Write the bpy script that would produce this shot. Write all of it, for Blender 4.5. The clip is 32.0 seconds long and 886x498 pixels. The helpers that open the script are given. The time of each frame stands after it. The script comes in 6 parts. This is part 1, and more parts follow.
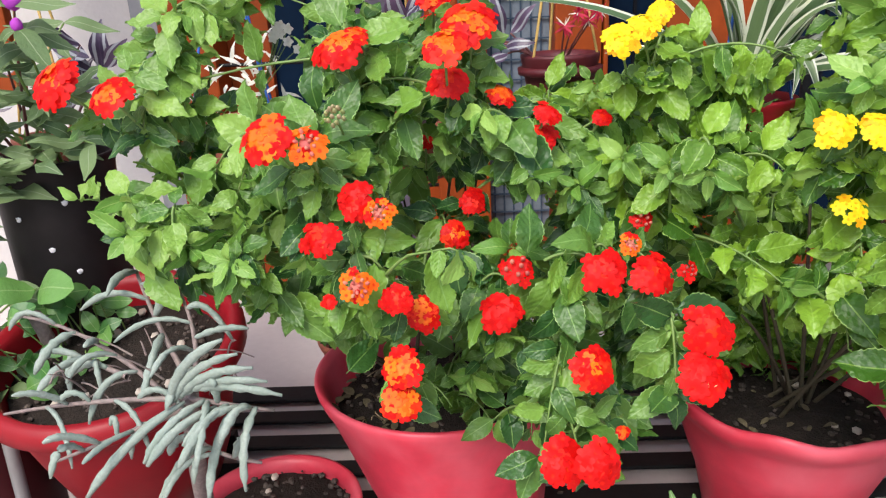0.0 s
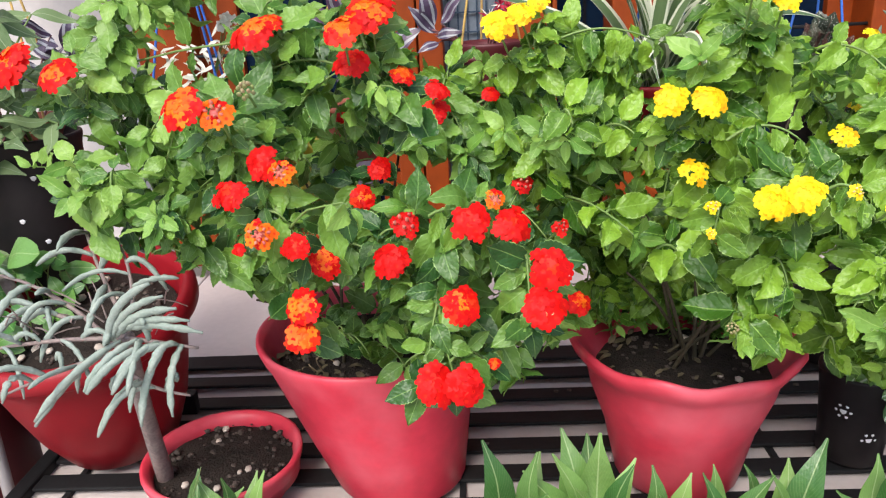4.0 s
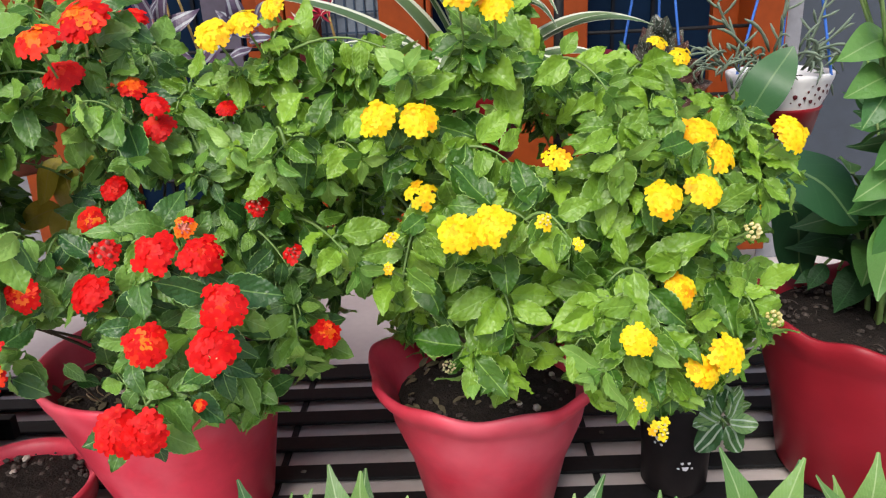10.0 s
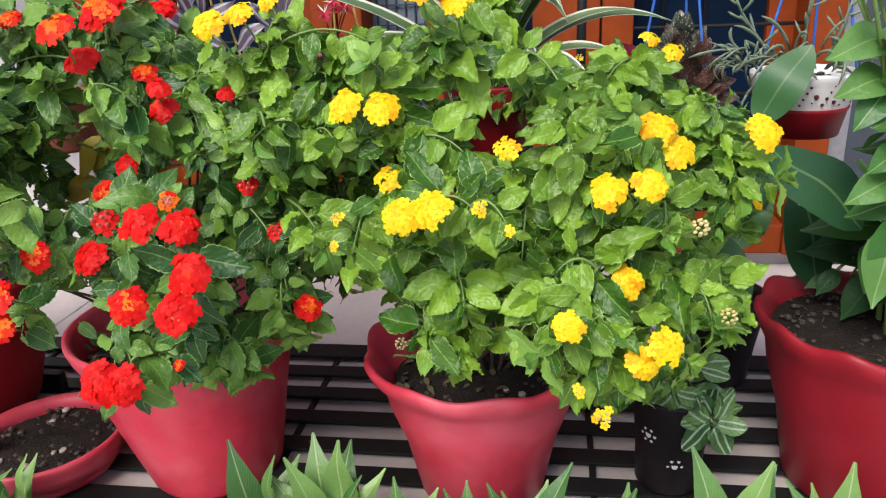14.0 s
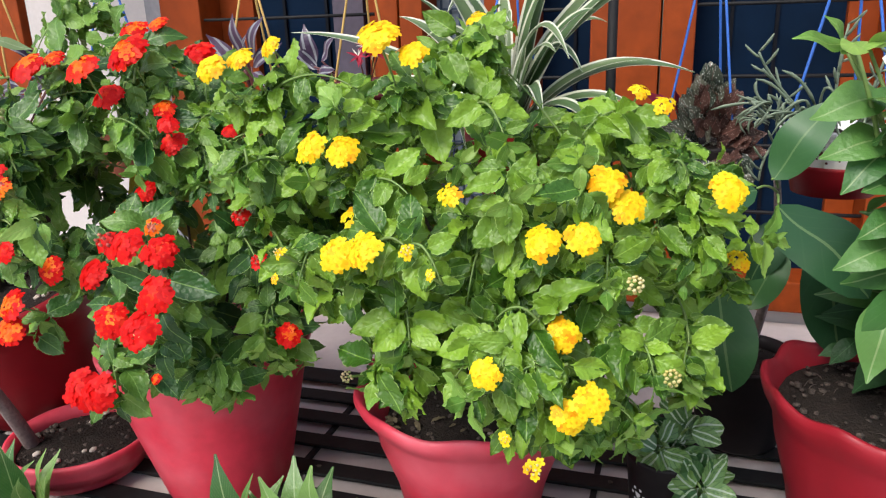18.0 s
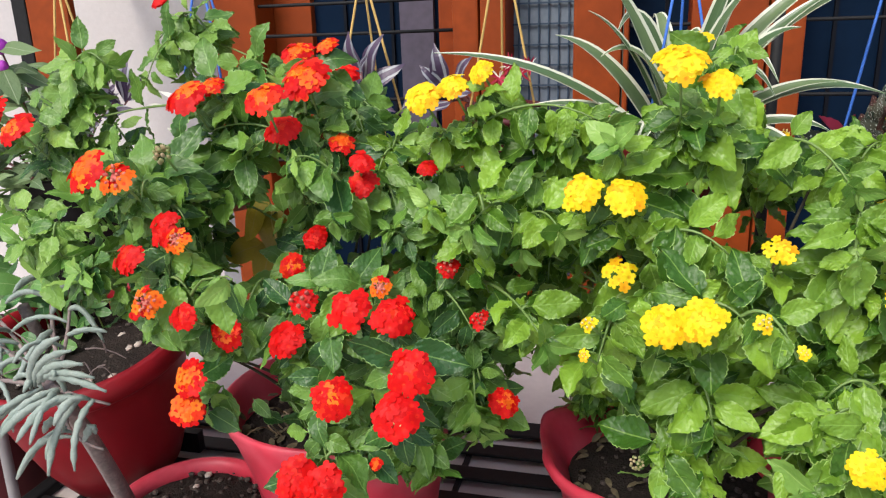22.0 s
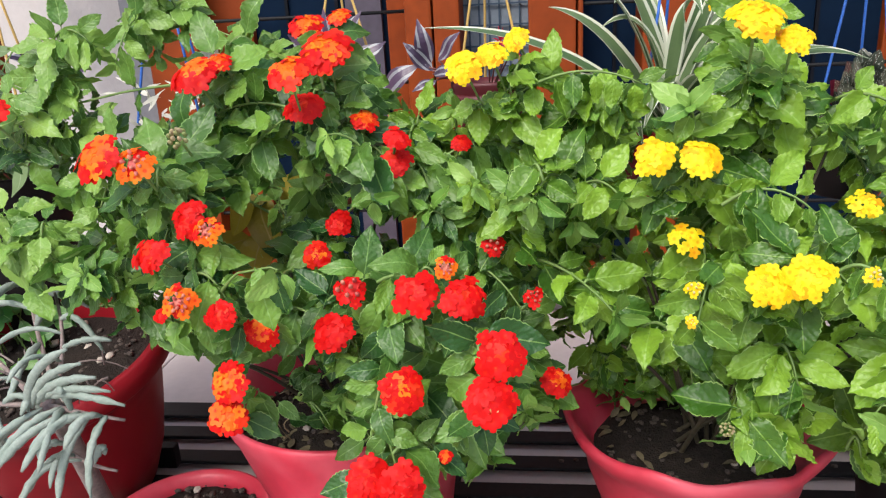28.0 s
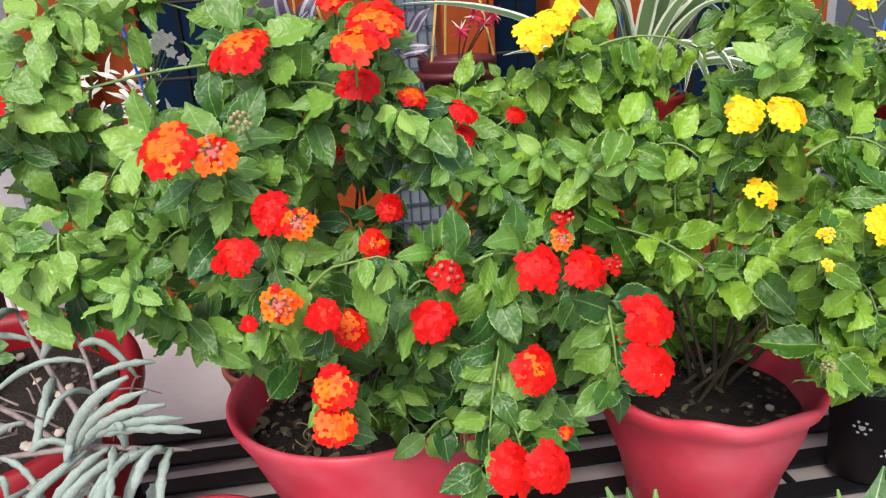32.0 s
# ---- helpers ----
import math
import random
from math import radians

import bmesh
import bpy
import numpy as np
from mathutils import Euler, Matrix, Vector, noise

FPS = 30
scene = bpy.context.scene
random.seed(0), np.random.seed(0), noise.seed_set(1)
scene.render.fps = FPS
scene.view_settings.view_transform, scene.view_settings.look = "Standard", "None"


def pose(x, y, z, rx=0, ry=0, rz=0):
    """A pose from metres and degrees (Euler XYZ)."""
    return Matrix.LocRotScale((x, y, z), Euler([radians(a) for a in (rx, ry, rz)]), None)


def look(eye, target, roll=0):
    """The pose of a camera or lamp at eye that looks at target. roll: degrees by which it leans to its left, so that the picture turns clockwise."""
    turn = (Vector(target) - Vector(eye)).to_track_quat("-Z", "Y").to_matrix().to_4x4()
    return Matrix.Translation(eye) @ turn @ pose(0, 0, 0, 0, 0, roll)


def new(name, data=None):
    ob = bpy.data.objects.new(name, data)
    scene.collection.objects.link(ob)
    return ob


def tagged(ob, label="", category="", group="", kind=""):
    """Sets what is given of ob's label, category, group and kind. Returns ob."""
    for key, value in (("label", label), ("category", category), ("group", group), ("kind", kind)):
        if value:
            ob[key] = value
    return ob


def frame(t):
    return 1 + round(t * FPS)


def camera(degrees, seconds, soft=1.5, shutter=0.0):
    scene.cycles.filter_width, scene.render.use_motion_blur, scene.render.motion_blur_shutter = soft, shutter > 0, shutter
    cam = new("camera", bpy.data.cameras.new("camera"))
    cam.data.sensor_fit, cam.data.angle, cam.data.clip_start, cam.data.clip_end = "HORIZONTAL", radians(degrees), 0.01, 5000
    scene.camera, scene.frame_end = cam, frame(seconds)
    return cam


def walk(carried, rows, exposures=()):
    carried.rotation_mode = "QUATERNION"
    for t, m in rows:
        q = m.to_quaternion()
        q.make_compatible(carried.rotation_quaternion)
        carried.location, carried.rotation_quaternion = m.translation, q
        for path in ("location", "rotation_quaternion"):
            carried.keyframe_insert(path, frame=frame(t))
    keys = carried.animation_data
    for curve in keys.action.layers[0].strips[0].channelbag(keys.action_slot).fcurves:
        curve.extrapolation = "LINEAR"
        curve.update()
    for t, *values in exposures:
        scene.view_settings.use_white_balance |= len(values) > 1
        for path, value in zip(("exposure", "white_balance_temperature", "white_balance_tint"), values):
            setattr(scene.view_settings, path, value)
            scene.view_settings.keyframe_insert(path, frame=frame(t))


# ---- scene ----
cam = camera(62.1, 32.0, soft=1.2)
METRES, EYE, TILT, LEAN, TURN = 2.5, 1.2, -19.5, 2.8, 1.5
ROWS = [
    (0.0, 0.0, 0.0, 0.0, 0.0, 0.0, -0.0),
    (0.5, -0.0157, -0.0041, -0.0005, 0.5, 1.63, -0.86),
    (1.0, -0.0134, -0.0041, -0.0027, 0.3, 0.88, -0.22),
    (1.5, -0.0046, -0.0095, -0.0059, 1.94, 0.16, -0.81),
    (2.0, 0.012, -0.0204, -0.0076, 2.78, 0.37, -0.94),
    (2.5, 0.0293, -0.031, -0.0112, 2.71, 0.06, -1.17),
    (3.0, 0.0413, -0.0383, -0.0148, 3.83, -0.06, -1.6),
    (3.5, 0.0499, -0.0431, -0.0169, 2.49, -0.13, -1.02),
    (5.5, 0.0211, -0.0312, -0.0169, -4.11, -0.51, 2.22),
    (6.0, 0.0537, -0.0194, -0.007, -1.71, -0.84, 0.5),
    (6.5, 0.0951, -0.0078, 0.0003, 0.22, -0.67, -0.45),
    (7.0, 0.1202, -0.0023, 0.0046, 1.12, -0.31, -0.69),
    (7.5, 0.1407, -0.0001, 0.0016, 1.9, -1.0, -1.57),
    (8.0, 0.1463, -0.0038, -0.0014, 2.59, -1.02, -2.28),
    (8.5, 0.1299, -0.0178, -0.0059, 0.09, -1.14, -1.17),
    (9.0, 0.1219, -0.0315, -0.0124, -1.93, -0.69, -0.12),
    (9.5, 0.1273, -0.034, -0.0154, -1.82, -1.14, 1.41),
    (10.0, 0.1564, -0.0169, -0.0045, -0.72, -0.46, 0.22),
    (10.5, 0.1843, -0.0008, 0.0053, 3.64, -0.25, -2.54),
    (11.0, 0.1999, 0.0031, 0.0083, 5.2, 0.32, -3.19),
    (11.5, 0.2136, 0.0095, 0.01, 5.57, -0.57, -2.6),
    (12.0, 0.2243, 0.0122, 0.0086, 7.16, -1.29, -3.0),
    (12.5, 0.2307, 0.0114, 0.0069, 8.24, -1.47, -3.84),
    (13.0, 0.2244, -0.0006, 0.0008, 7.88, -1.43, -3.82),
    (13.5, 0.2134, -0.0162, -0.0041, 5.52, -1.91, -2.67),
    (14.0, 0.2065, -0.0284, -0.0072, 5.99, -1.11, -2.43),
    (14.5, 0.2025, -0.0415, -0.0118, 6.0, 0.48, -2.48),
    (16.5, 0.2376, -0.0421, -0.0076, 9.25, 0.64, -5.27),
    (17.0, 0.2501, -0.0369, -0.0052, 10.94, -0.08, -5.04),
    (17.5, 0.2595, -0.0309, -0.0006, 11.66, 0.73, -4.8),
    (18.0, 0.2708, -0.0257, 0.0003, 14.61, 0.96, -6.11),
    (18.5, 0.2799, -0.0228, -0.0019, 16.22, -0.26, -7.13),
    (19.0, 0.2617, -0.0235, 0.0009, 14.26, 1.65, -6.58),
    (19.5, 0.2135, -0.0191, 0.0024, 10.06, 1.17, -4.05),
    (20.0, 0.1783, -0.015, 0.0012, 5.32, 2.72, -3.22),
    (20.5, 0.1578, -0.0168, 0.0007, 3.74, 3.71, -2.31),
    (21.0, 0.1503, -0.0198, -0.0021, 3.83, 3.2, -1.99),
    (21.5, 0.1417, -0.0162, 0.0035, 9.81, 1.91, -3.76),
    (22.0, 0.1442, -0.009, 0.008, 11.95, 2.06, -5.05),
    (22.5, 0.1488, 0.0004, 0.0109, 12.65, 1.49, -5.88),
    (23.0, 0.1571, 0.0092, 0.0114, 13.95, 1.39, -6.13),
    (23.5, 0.1532, 0.0129, 0.0115, 12.7, 1.36, -6.79),
    (24.0, 0.1145, 0.0096, 0.0111, 8.35, 1.37, -3.96),
    (24.5, 0.084, 0.0063, 0.0114, 3.42, 3.19, -2.01),
    (25.0, 0.063, 0.0046, 0.0061, 1.35, 2.91, -0.91),
    (25.5, 0.0518, 0.0045, 0.0048, -0.21, 2.22, -0.95),
    (27.5, 0.0747, -0.0063, 0.0007, 3.01, 2.22, -1.16),
    (28.0, 0.0846, -0.0012, -0.0004, 4.59, 1.92, -1.52),
    (28.5, 0.087, 0.0009, -0.0004, 4.72, 1.8, -1.23),
    (29.0, 0.0834, 0.0041, 0.0014, 2.19, 1.55, -1.46),
    (29.5, 0.0583, 0.0098, 0.0049, -0.31, 0.99, 1.46),
    (30.0, 0.0363, 0.0149, 0.0062, -3.6, 1.15, 1.43),
    (30.5, 0.0222, 0.0155, 0.0049, -5.69, 0.84, 1.83),
    (31.0, 0.0055, 0.0136, 0.0035, -6.61, 1.61, 2.57),
    (31.5, -0.0077, 0.0148, 0.0011, -7.79, 1.57, 3.29),
    (32.0, -0.013, 0.0144, -0.0029, -8.7, 0.95, 4.12),
]
walk(cam, [(t, pose(0, 0, EYE, TILT, LEAN, TURN) @ pose(METRES * x, METRES * y, METRES * z, 90 + pitch, roll, yaw)) for t, x, y, z, yaw, pitch, roll in ROWS],
     exposures=[(t, 0.73 + e) for t, e in ((0, 0.12), (1.5, 0.15), (3, 0.16), (6, 0.24), (7, 0.1), (8, -0.06), (10, -0.06), (12, -0.14), (14, -0.05), (17, 0.0), (19, 0.0), (21, -0.05), (24, -0.07), (28, 0.02), (30, 0.04), (32, 0.1))])

# ---- world, sun, exposure ----
world = bpy.data.worlds.new("sky")
scene.world = world
world.use_nodes = True
wn = world.node_tree
sky = wn.nodes.new("ShaderNodeTexSky")
sky.sky_type, sky.sun_disc = "NISHITA", False
sky.sun_elevation, sky.sun_rotation = radians(58), radians(200)
sky.air_density, sky.dust_density = 1.2, 3.0
wn.nodes["Background"].inputs["Strength"].default_value = 0.145
wn.links.new(sky.outputs[0], wn.nodes["Background"].inputs["Color"])
sun = new("sun", bpy.data.lights.new("sun", "SUN"))
sun.data.energy, sun.data.angle, sun.data.color = 1.95, radians(24), (1.0, 0.96, 0.9)
sun.matrix_world = look((-1.2, -3.0, 5.0), (0.2, 0.9, 0.8))


# ---- materials ----
def material(name, base, rough=0.6, metal=0.0, var=0.15, scale=40.0, bump=0.15, spec=0.5, second=None, coarse=6.0, stain=0.35, coat=0.0):
    """A surface with fine grain and broad stains: two noises on colour, roughness and relief."""
    m = bpy.data.materials.new(name)
    m.use_nodes = True
    nt = m.node_tree
    b = nt.nodes["Principled BSDF"]
    co = nt.nodes.new("ShaderNodeTexCoord")
    n1, n2 = nt.nodes.new("ShaderNodeTexNoise"), nt.nodes.new("ShaderNodeTexNoise")
    n1.inputs["Scale"].default_value, n1.inputs["Detail"].default_value = scale, 6
    n2.inputs["Scale"].default_value, n2.inputs["Detail"].default_value = coarse, 4
    geo = nt.nodes.new("ShaderNodeNewGeometry")
    for n in (n1, n2):
        nt.links.new(geo.outputs["Position"], n.inputs["Vector"])
    mix = nt.nodes.new("ShaderNodeMix")
    mix.data_type = "RGBA"
    dark = [c * (1 - var * 2) for c in base]
    mix.inputs[6].default_value, mix.inputs[7].default_value = (*dark, 1), (*[min(1, c * (1 + var)) for c in base], 1)
    nt.links.new(n1.outputs["Fac"], mix.inputs[0])
    mix2 = nt.nodes.new("ShaderNodeMix")
    mix2.data_type = "RGBA"
    ramp = nt.nodes.new("ShaderNodeMapRange")
    ramp.inputs[1].default_value, ramp.inputs[2].default_value = 0.45, 0.75
    ramp.inputs[4].default_value = stain
    nt.links.new(n2.outputs["Fac"], ramp.inputs[0])
    nt.links.new(ramp.outputs[0], mix2.inputs[0])
    nt.links.new(mix.outputs[2], mix2.inputs[6])
    mix2.inputs[7].default_value = (*(second or [c * 0.6 for c in base]), 1)
    nt.links.new(mix2.outputs[2], b.inputs["Base Color"])
    rr = nt.nodes.new("ShaderNodeMapRange")
    rr.inputs[3].default_value, rr.inputs[4].default_value = max(0.03, rough - 0.12), min(1, rough + 0.12)
    nt.links.new(n2.outputs["Fac"], rr.inputs[0])
    nt.links.new(rr.outputs[0], b.inputs["Roughness"])
    b.inputs["Metallic"].default_value, b.inputs["Specular IOR Level"].default_value = metal, spec
    b.inputs["Coat Weight"].default_value = coat
    bp = nt.nodes.new("ShaderNodeBump")
    bp.inputs["Strength"].default_value, bp.inputs["Distance"].default_value = bump, 0.004
    nt.links.new(n1.outputs["Fac"], bp.inputs["Height"])
    nt.links.new(bp.outputs[0], b.inputs["Normal"])
    return m


def own_random(nt):
    """One random number for each loose object and for each island of a joined mesh."""
    ob, geo = nt.nodes.new("ShaderNodeObjectInfo"), nt.nodes.new("ShaderNodeNewGeometry")
    add = nt.nodes.new("ShaderNodeMath")
    add.operation = "ADD"
    nt.links.new(ob.outputs["Random"], add.inputs[0])
    nt.links.new(geo.outputs["Random Per Island"], add.inputs[1])
    fr = nt.nodes.new("ShaderNodeMath")
    fr.operation = "FRACT"
    nt.links.new(add.outputs[0], fr.inputs[0])
    return fr.outputs[0]


def leaf_material(name, dark, light, rib, rough=0.33, through_=0.26, veins=6.5, vein_amount=0.04, edge=None, stripe=None, spec=0.5, speckle=None, relief=0.35, quilt=0.0):
    """A leaf: own tint, pale midrib, curved side veins with relief, light passing through. UV u runs along the blade, v across it."""
    m = bpy.data.materials.new(name)
    m.use_nodes = True
    nt = m.node_tree
    b, out = nt.nodes["Principled BSDF"], nt.nodes["Material Output"]
    uv = nt.nodes.new("ShaderNodeUVMap")
    sep = nt.nodes.new("ShaderNodeSeparateXYZ")
    nt.links.new(uv.outputs[0], sep.inputs[0])

    def math_(op, a, c=None, k=None):
        n = nt.nodes.new("ShaderNodeMath")
        n.operation = op
        for i, v in enumerate((a, c, k)):
            if v is None:
                continue
            if isinstance(v, (int, float)):
                n.inputs[i].default_value = v
            else:
                nt.links.new(v, n.inputs[i])
        return n.outputs[0]

    def blend(fac, a, c):
        n = nt.nodes.new("ShaderNodeMix")
        n.data_type = "RGBA"
        nt.links.new(fac, n.inputs[0])
        for i, v in ((6, a), (7, c)):
            if isinstance(v, tuple):
                n.inputs[i].default_value = (*v, 1)
            else:
                nt.links.new(v, n.inputs[i])
        return n.outputs[2]

    side = math_("ABSOLUTE", math_("SUBTRACT", sep.outputs[1], 0.5))
    rnd = own_random(nt)
    geo = nt.nodes.new("ShaderNodeNewGeometry")
    noi = nt.nodes.new("ShaderNodeTexNoise")
    noi.inputs["Scale"].default_value, noi.inputs["Detail"].default_value = 170, 4
    nt.links.new(geo.outputs["Position"], noi.inputs["Vector"])
    tint = math_("MULTIPLY_ADD", noi.outputs["Fac"], 0.26, math_("MULTIPLY_ADD", rnd, 1.25, -0.28))
    tint_c = nt.nodes.new("ShaderNodeClamp")
    nt.links.new(tint, tint_c.inputs[0])
    col = blend(tint_c.outputs[0], dark, light)
    wave = math_("SINE", math_("MULTIPLY", math_("SUBTRACT", sep.outputs[0], math_("MULTIPLY", side, 0.7)), veins * 6.283))
    vein = math_("GREATER_THAN", wave, 0.94)
    col = blend(math_("MULTIPLY", vein, vein_amount), col, rib)
    if stripe:
        band = math_("MULTIPLY", math_("GREATER_THAN", side, stripe[1]), math_("LESS_THAN", side, stripe[2]))
        col = blend(band, col, stripe[0])
    if speckle:
        vo = nt.nodes.new("ShaderNodeTexVoronoi")
        vo.inputs["Scale"].default_value = speckle[1]
        nt.links.new(uv.outputs[0], vo.inputs["Vector"])
        col = blend(math_("LESS_THAN", vo.outputs["Distance"], speckle[2]), col, speckle[0])
    mid = math_("LESS_THAN", side, 0.022)
    col = blend(math_("MULTIPLY", mid, 0.6), col, rib)
    if edge:
        col = blend(math_("GREATER_THAN", side, edge[1]), col, edge[0])
    nt.links.new(col, b.inputs["Base Color"])
    b.inputs["Roughness"].default_value, b.inputs["Specular IOR Level"].default_value = rough, spec
    bp = nt.nodes.new("ShaderNodeBump")
    bp.inputs["Strength"].default_value, bp.inputs["Distance"].default_value = relief, 0.004
    height = math_("MULTIPLY_ADD", noi.outputs["Fac"], 0.9, math_("MULTIPLY", wave, -0.03))
    if quilt:
        cells = nt.nodes.new("ShaderNodeTexVoronoi")
        cells.inputs["Scale"].default_value = 9.0
        stretch = nt.nodes.new("ShaderNodeVectorMath")
        stretch.operation = "MULTIPLY"
        stretch.inputs[1].default_value = (1.5, 0.8, 1.0)
        nt.links.new(uv.outputs[0], stretch.inputs[0])
        nt.links.new(stretch.outputs[0], cells.inputs["Vector"])
        height = math_("ADD", math_("MULTIPLY", noi.outputs["Fac"], 0.55), math_("ADD", math_("MULTIPLY", cells.outputs["Distance"], -quilt), math_("MULTIPLY", wave, -0.04)))
    nt.links.new(height, bp.inputs["Height"])
    nt.links.new(bp.outputs[0], b.inputs["Normal"])
    tr = nt.nodes.new("ShaderNodeBsdfTranslucent")
    nt.links.new(col, tr.inputs["Color"])
    mx = nt.nodes.new("ShaderNodeMixShader")
    mx.inputs[0].default_value = through_
    nt.links.new(b.outputs[0], mx.inputs[1])
    nt.links.new(tr.outputs[0], mx.inputs[2])
    nt.links.new(mx.outputs[0], out.inputs["Surface"])
    return m


def petal_material(name, a, c, rough=0.55, eye=None):
    """A petal with its own tint; eye: the deeper colour of the throat of a floret, where UV u is small."""
    m = bpy.data.materials.new(name)
    m.use_nodes = True
    nt = m.node_tree
    b, out = nt.nodes["Principled BSDF"], nt.nodes["Material Output"]
    mix = nt.nodes.new("ShaderNodeMix")
    mix.data_type = "RGBA"
    mix.inputs[6].default_value, mix.inputs[7].default_value = (*a, 1), (*c, 1)
    nt.links.new(own_random(nt), mix.inputs[0])
    if eye:
        sep, ring, tint = nt.nodes.new("ShaderNodeSeparateXYZ"), nt.nodes.new("ShaderNodeMapRange"), mix
        nt.links.new(nt.nodes.new("ShaderNodeUVMap").outputs[0], sep.inputs[0])
        nt.links.new(sep.outputs[0], ring.inputs[0])
        ring.inputs[1].default_value, ring.inputs[2].default_value = 0.12, 0.34
        mix = nt.nodes.new("ShaderNodeMix")
        mix.data_type = "RGBA"
        mix.inputs[6].default_value = (*eye, 1)
        nt.links.new(ring.outputs[0], mix.inputs[0])
        nt.links.new(tint.outputs[2], mix.inputs[7])
    nt.links.new(mix.outputs[2], b.inputs["Base Color"])
    b.inputs["Roughness"].default_value, b.inputs["Specular IOR Level"].default_value = rough, 0.3
    tr = nt.nodes.new("ShaderNodeBsdfTranslucent")
    nt.links.new(mix.outputs[2], tr.inputs["Color"])
    mx = nt.nodes.new("ShaderNodeMixShader")
    mx.inputs[0].default_value = 0.38
    nt.links.new(b.outputs[0], mx.inputs[1])
    nt.links.new(tr.outputs[0], mx.inputs[2])
    nt.links.new(mx.outputs[0], out.inputs["Surface"])
    return m


LEAF = leaf_material("lantana_leaf", (0.026, 0.092, 0.018), (0.165, 0.315, 0.042), (0.22, 0.38, 0.10), rough=0.38, spec=0.45, relief=0.6, quilt=0.13, edge=((0.24, 0.40, 0.12), 0.47))
LEAF_Y = leaf_material("bright_lantana_leaf", (0.045, 0.128, 0.012), (0.235, 0.410, 0.036), (0.28, 0.46, 0.09), rough=0.37, spec=0.45, relief=0.6, quilt=0.16, edge=((0.30, 0.46, 0.12), 0.47))
# Paler copy for the left shoots: young green, with their sunlight put into it.
LEAF_PALE = leaf_material("pale_lantana_leaf", (0.075, 0.185, 0.030), (0.24, 0.40, 0.070), (0.28, 0.44, 0.13), rough=0.38, spec=0.45, relief=0.6, quilt=0.13, edge=((0.30, 0.46, 0.15), 0.47))
LEAF_YOUNG = leaf_material("young_leaf", (0.12, 0.27, 0.04), (0.27, 0.44, 0.09), (0.34, 0.48, 0.14), rough=0.40, spec=0.42, relief=0.5, quilt=0.13)
LEAF_LANCE = leaf_material("lance_leaf", (0.05, 0.15, 0.035), (0.23, 0.40, 0.10), (0.40, 0.52, 0.25), veins=16, vein_amount=0.15)
LEAF_BIG = leaf_material("dark_broad_leaf", (0.022, 0.075, 0.03), (0.05, 0.14, 0.045), (0.15, 0.24, 0.10), rough=0.4, through_=0.12, veins=5, vein_amount=0.03, spec=0.3, relief=0.06)
# Darkened copy of the shrub's leaf: shade among inner leaves put into the colour.
LEAF_SHADE = leaf_material("shaded_dark_leaf", (0.013, 0.045, 0.014), (0.035, 0.10, 0.03), (0.05, 0.13, 0.045), through_=0.12, spec=0.25, rough=0.5)
LEAF_ROSE = leaf_material("mid_green_leaf", (0.05, 0.16, 0.035), (0.14, 0.30, 0.07), (0.3, 0.42, 0.18), rough=0.4)
LEAF_GREY = leaf_material("grey_green_leaf", (0.07, 0.13, 0.045), (0.17, 0.25, 0.10), (0.34, 0.40, 0.25), rough=0.6)
LEAF_SPIDER = leaf_material("variegated_strap_leaf", (0.08, 0.145, 0.06), (0.16, 0.23, 0.10), (0.14, 0.21, 0.09), veins=0.5, vein_amount=0.0, edge=((0.70, 0.72, 0.58), 0.345), relief=0.12)
LEAF_ZEBRA = leaf_material("striped_purple_leaf", (0.05, 0.035, 0.07), (0.10, 0.06, 0.11), (0.08, 0.05, 0.1), veins=0.5, vein_amount=0.0, stripe=((0.30, 0.31, 0.34), 0.18, 0.34))
LEAF_BEGONIA = leaf_material("speckled_begonia_leaf", (0.04, 0.06, 0.045), (0.10, 0.10, 0.07), (0.2, 0.12, 0.1), speckle=((0.55, 0.58, 0.52), 13.0, 0.28))
LEAF_BEGONIA_RED = leaf_material("bronze_begonia_leaf", (0.05, 0.025, 0.022), (0.12, 0.055, 0.042), (0.25, 0.12, 0.1), speckle=((0.45, 0.38, 0.33), 12.0, 0.22))
LEAF_PILEA = leaf_material("silver_banded_leaf", (0.040, 0.115, 0.036), (0.14, 0.26, 0.07), (0.03, 0.10, 0.03), veins=5, vein_amount=0.9, stripe=((0.36, 0.45, 0.33), 0.11, 0.20), relief=0.6, quilt=0.2)
LEAF_CORAL = leaf_material("pale_curled_leaf", (0.5, 0.5, 0.42), (0.7, 0.68, 0.6), (0.6, 0.6, 0.5))
LEAF_YELLOW = leaf_material("yellowed_leaf", (0.24, 0.20, 0.02), (0.44, 0.36, 0.04), (0.4, 0.32, 0.1))
SUCCULENT = material("blue_grey_succulent", (0.27, 0.32, 0.28), 0.7, var=0.2, scale=300, bump=0.25, second=(0.15, 0.205, 0.165), coarse=40, stain=0.7)
SUCC_GREEN = material("grey_green_succulent", (0.15, 0.20, 0.135), 0.5, var=0.2, scale=200, second=(0.27, 0.30, 0.23), coarse=60)
STEM = material("green_stem", (0.15, 0.25, 0.06), 0.55, var=0.2, scale=120, second=(0.20, 0.22, 0.08), coarse=25)
WOODY = material("woody_stem", (0.24, 0.18, 0.17), 0.8, var=0.35, scale=150, bump=0.5, second=(0.32, 0.29, 0.25), coarse=40)
BRANCH = material("brown_green_branch", (0.060, 0.048, 0.026), 0.8, var=0.3, scale=150, bump=0.4, second=(0.09, 0.066, 0.04), coarse=30)
DRY_STEM = material("dry_straw_stem", (0.34, 0.25, 0.15), 0.8, var=0.25, scale=150, bump=0.3)
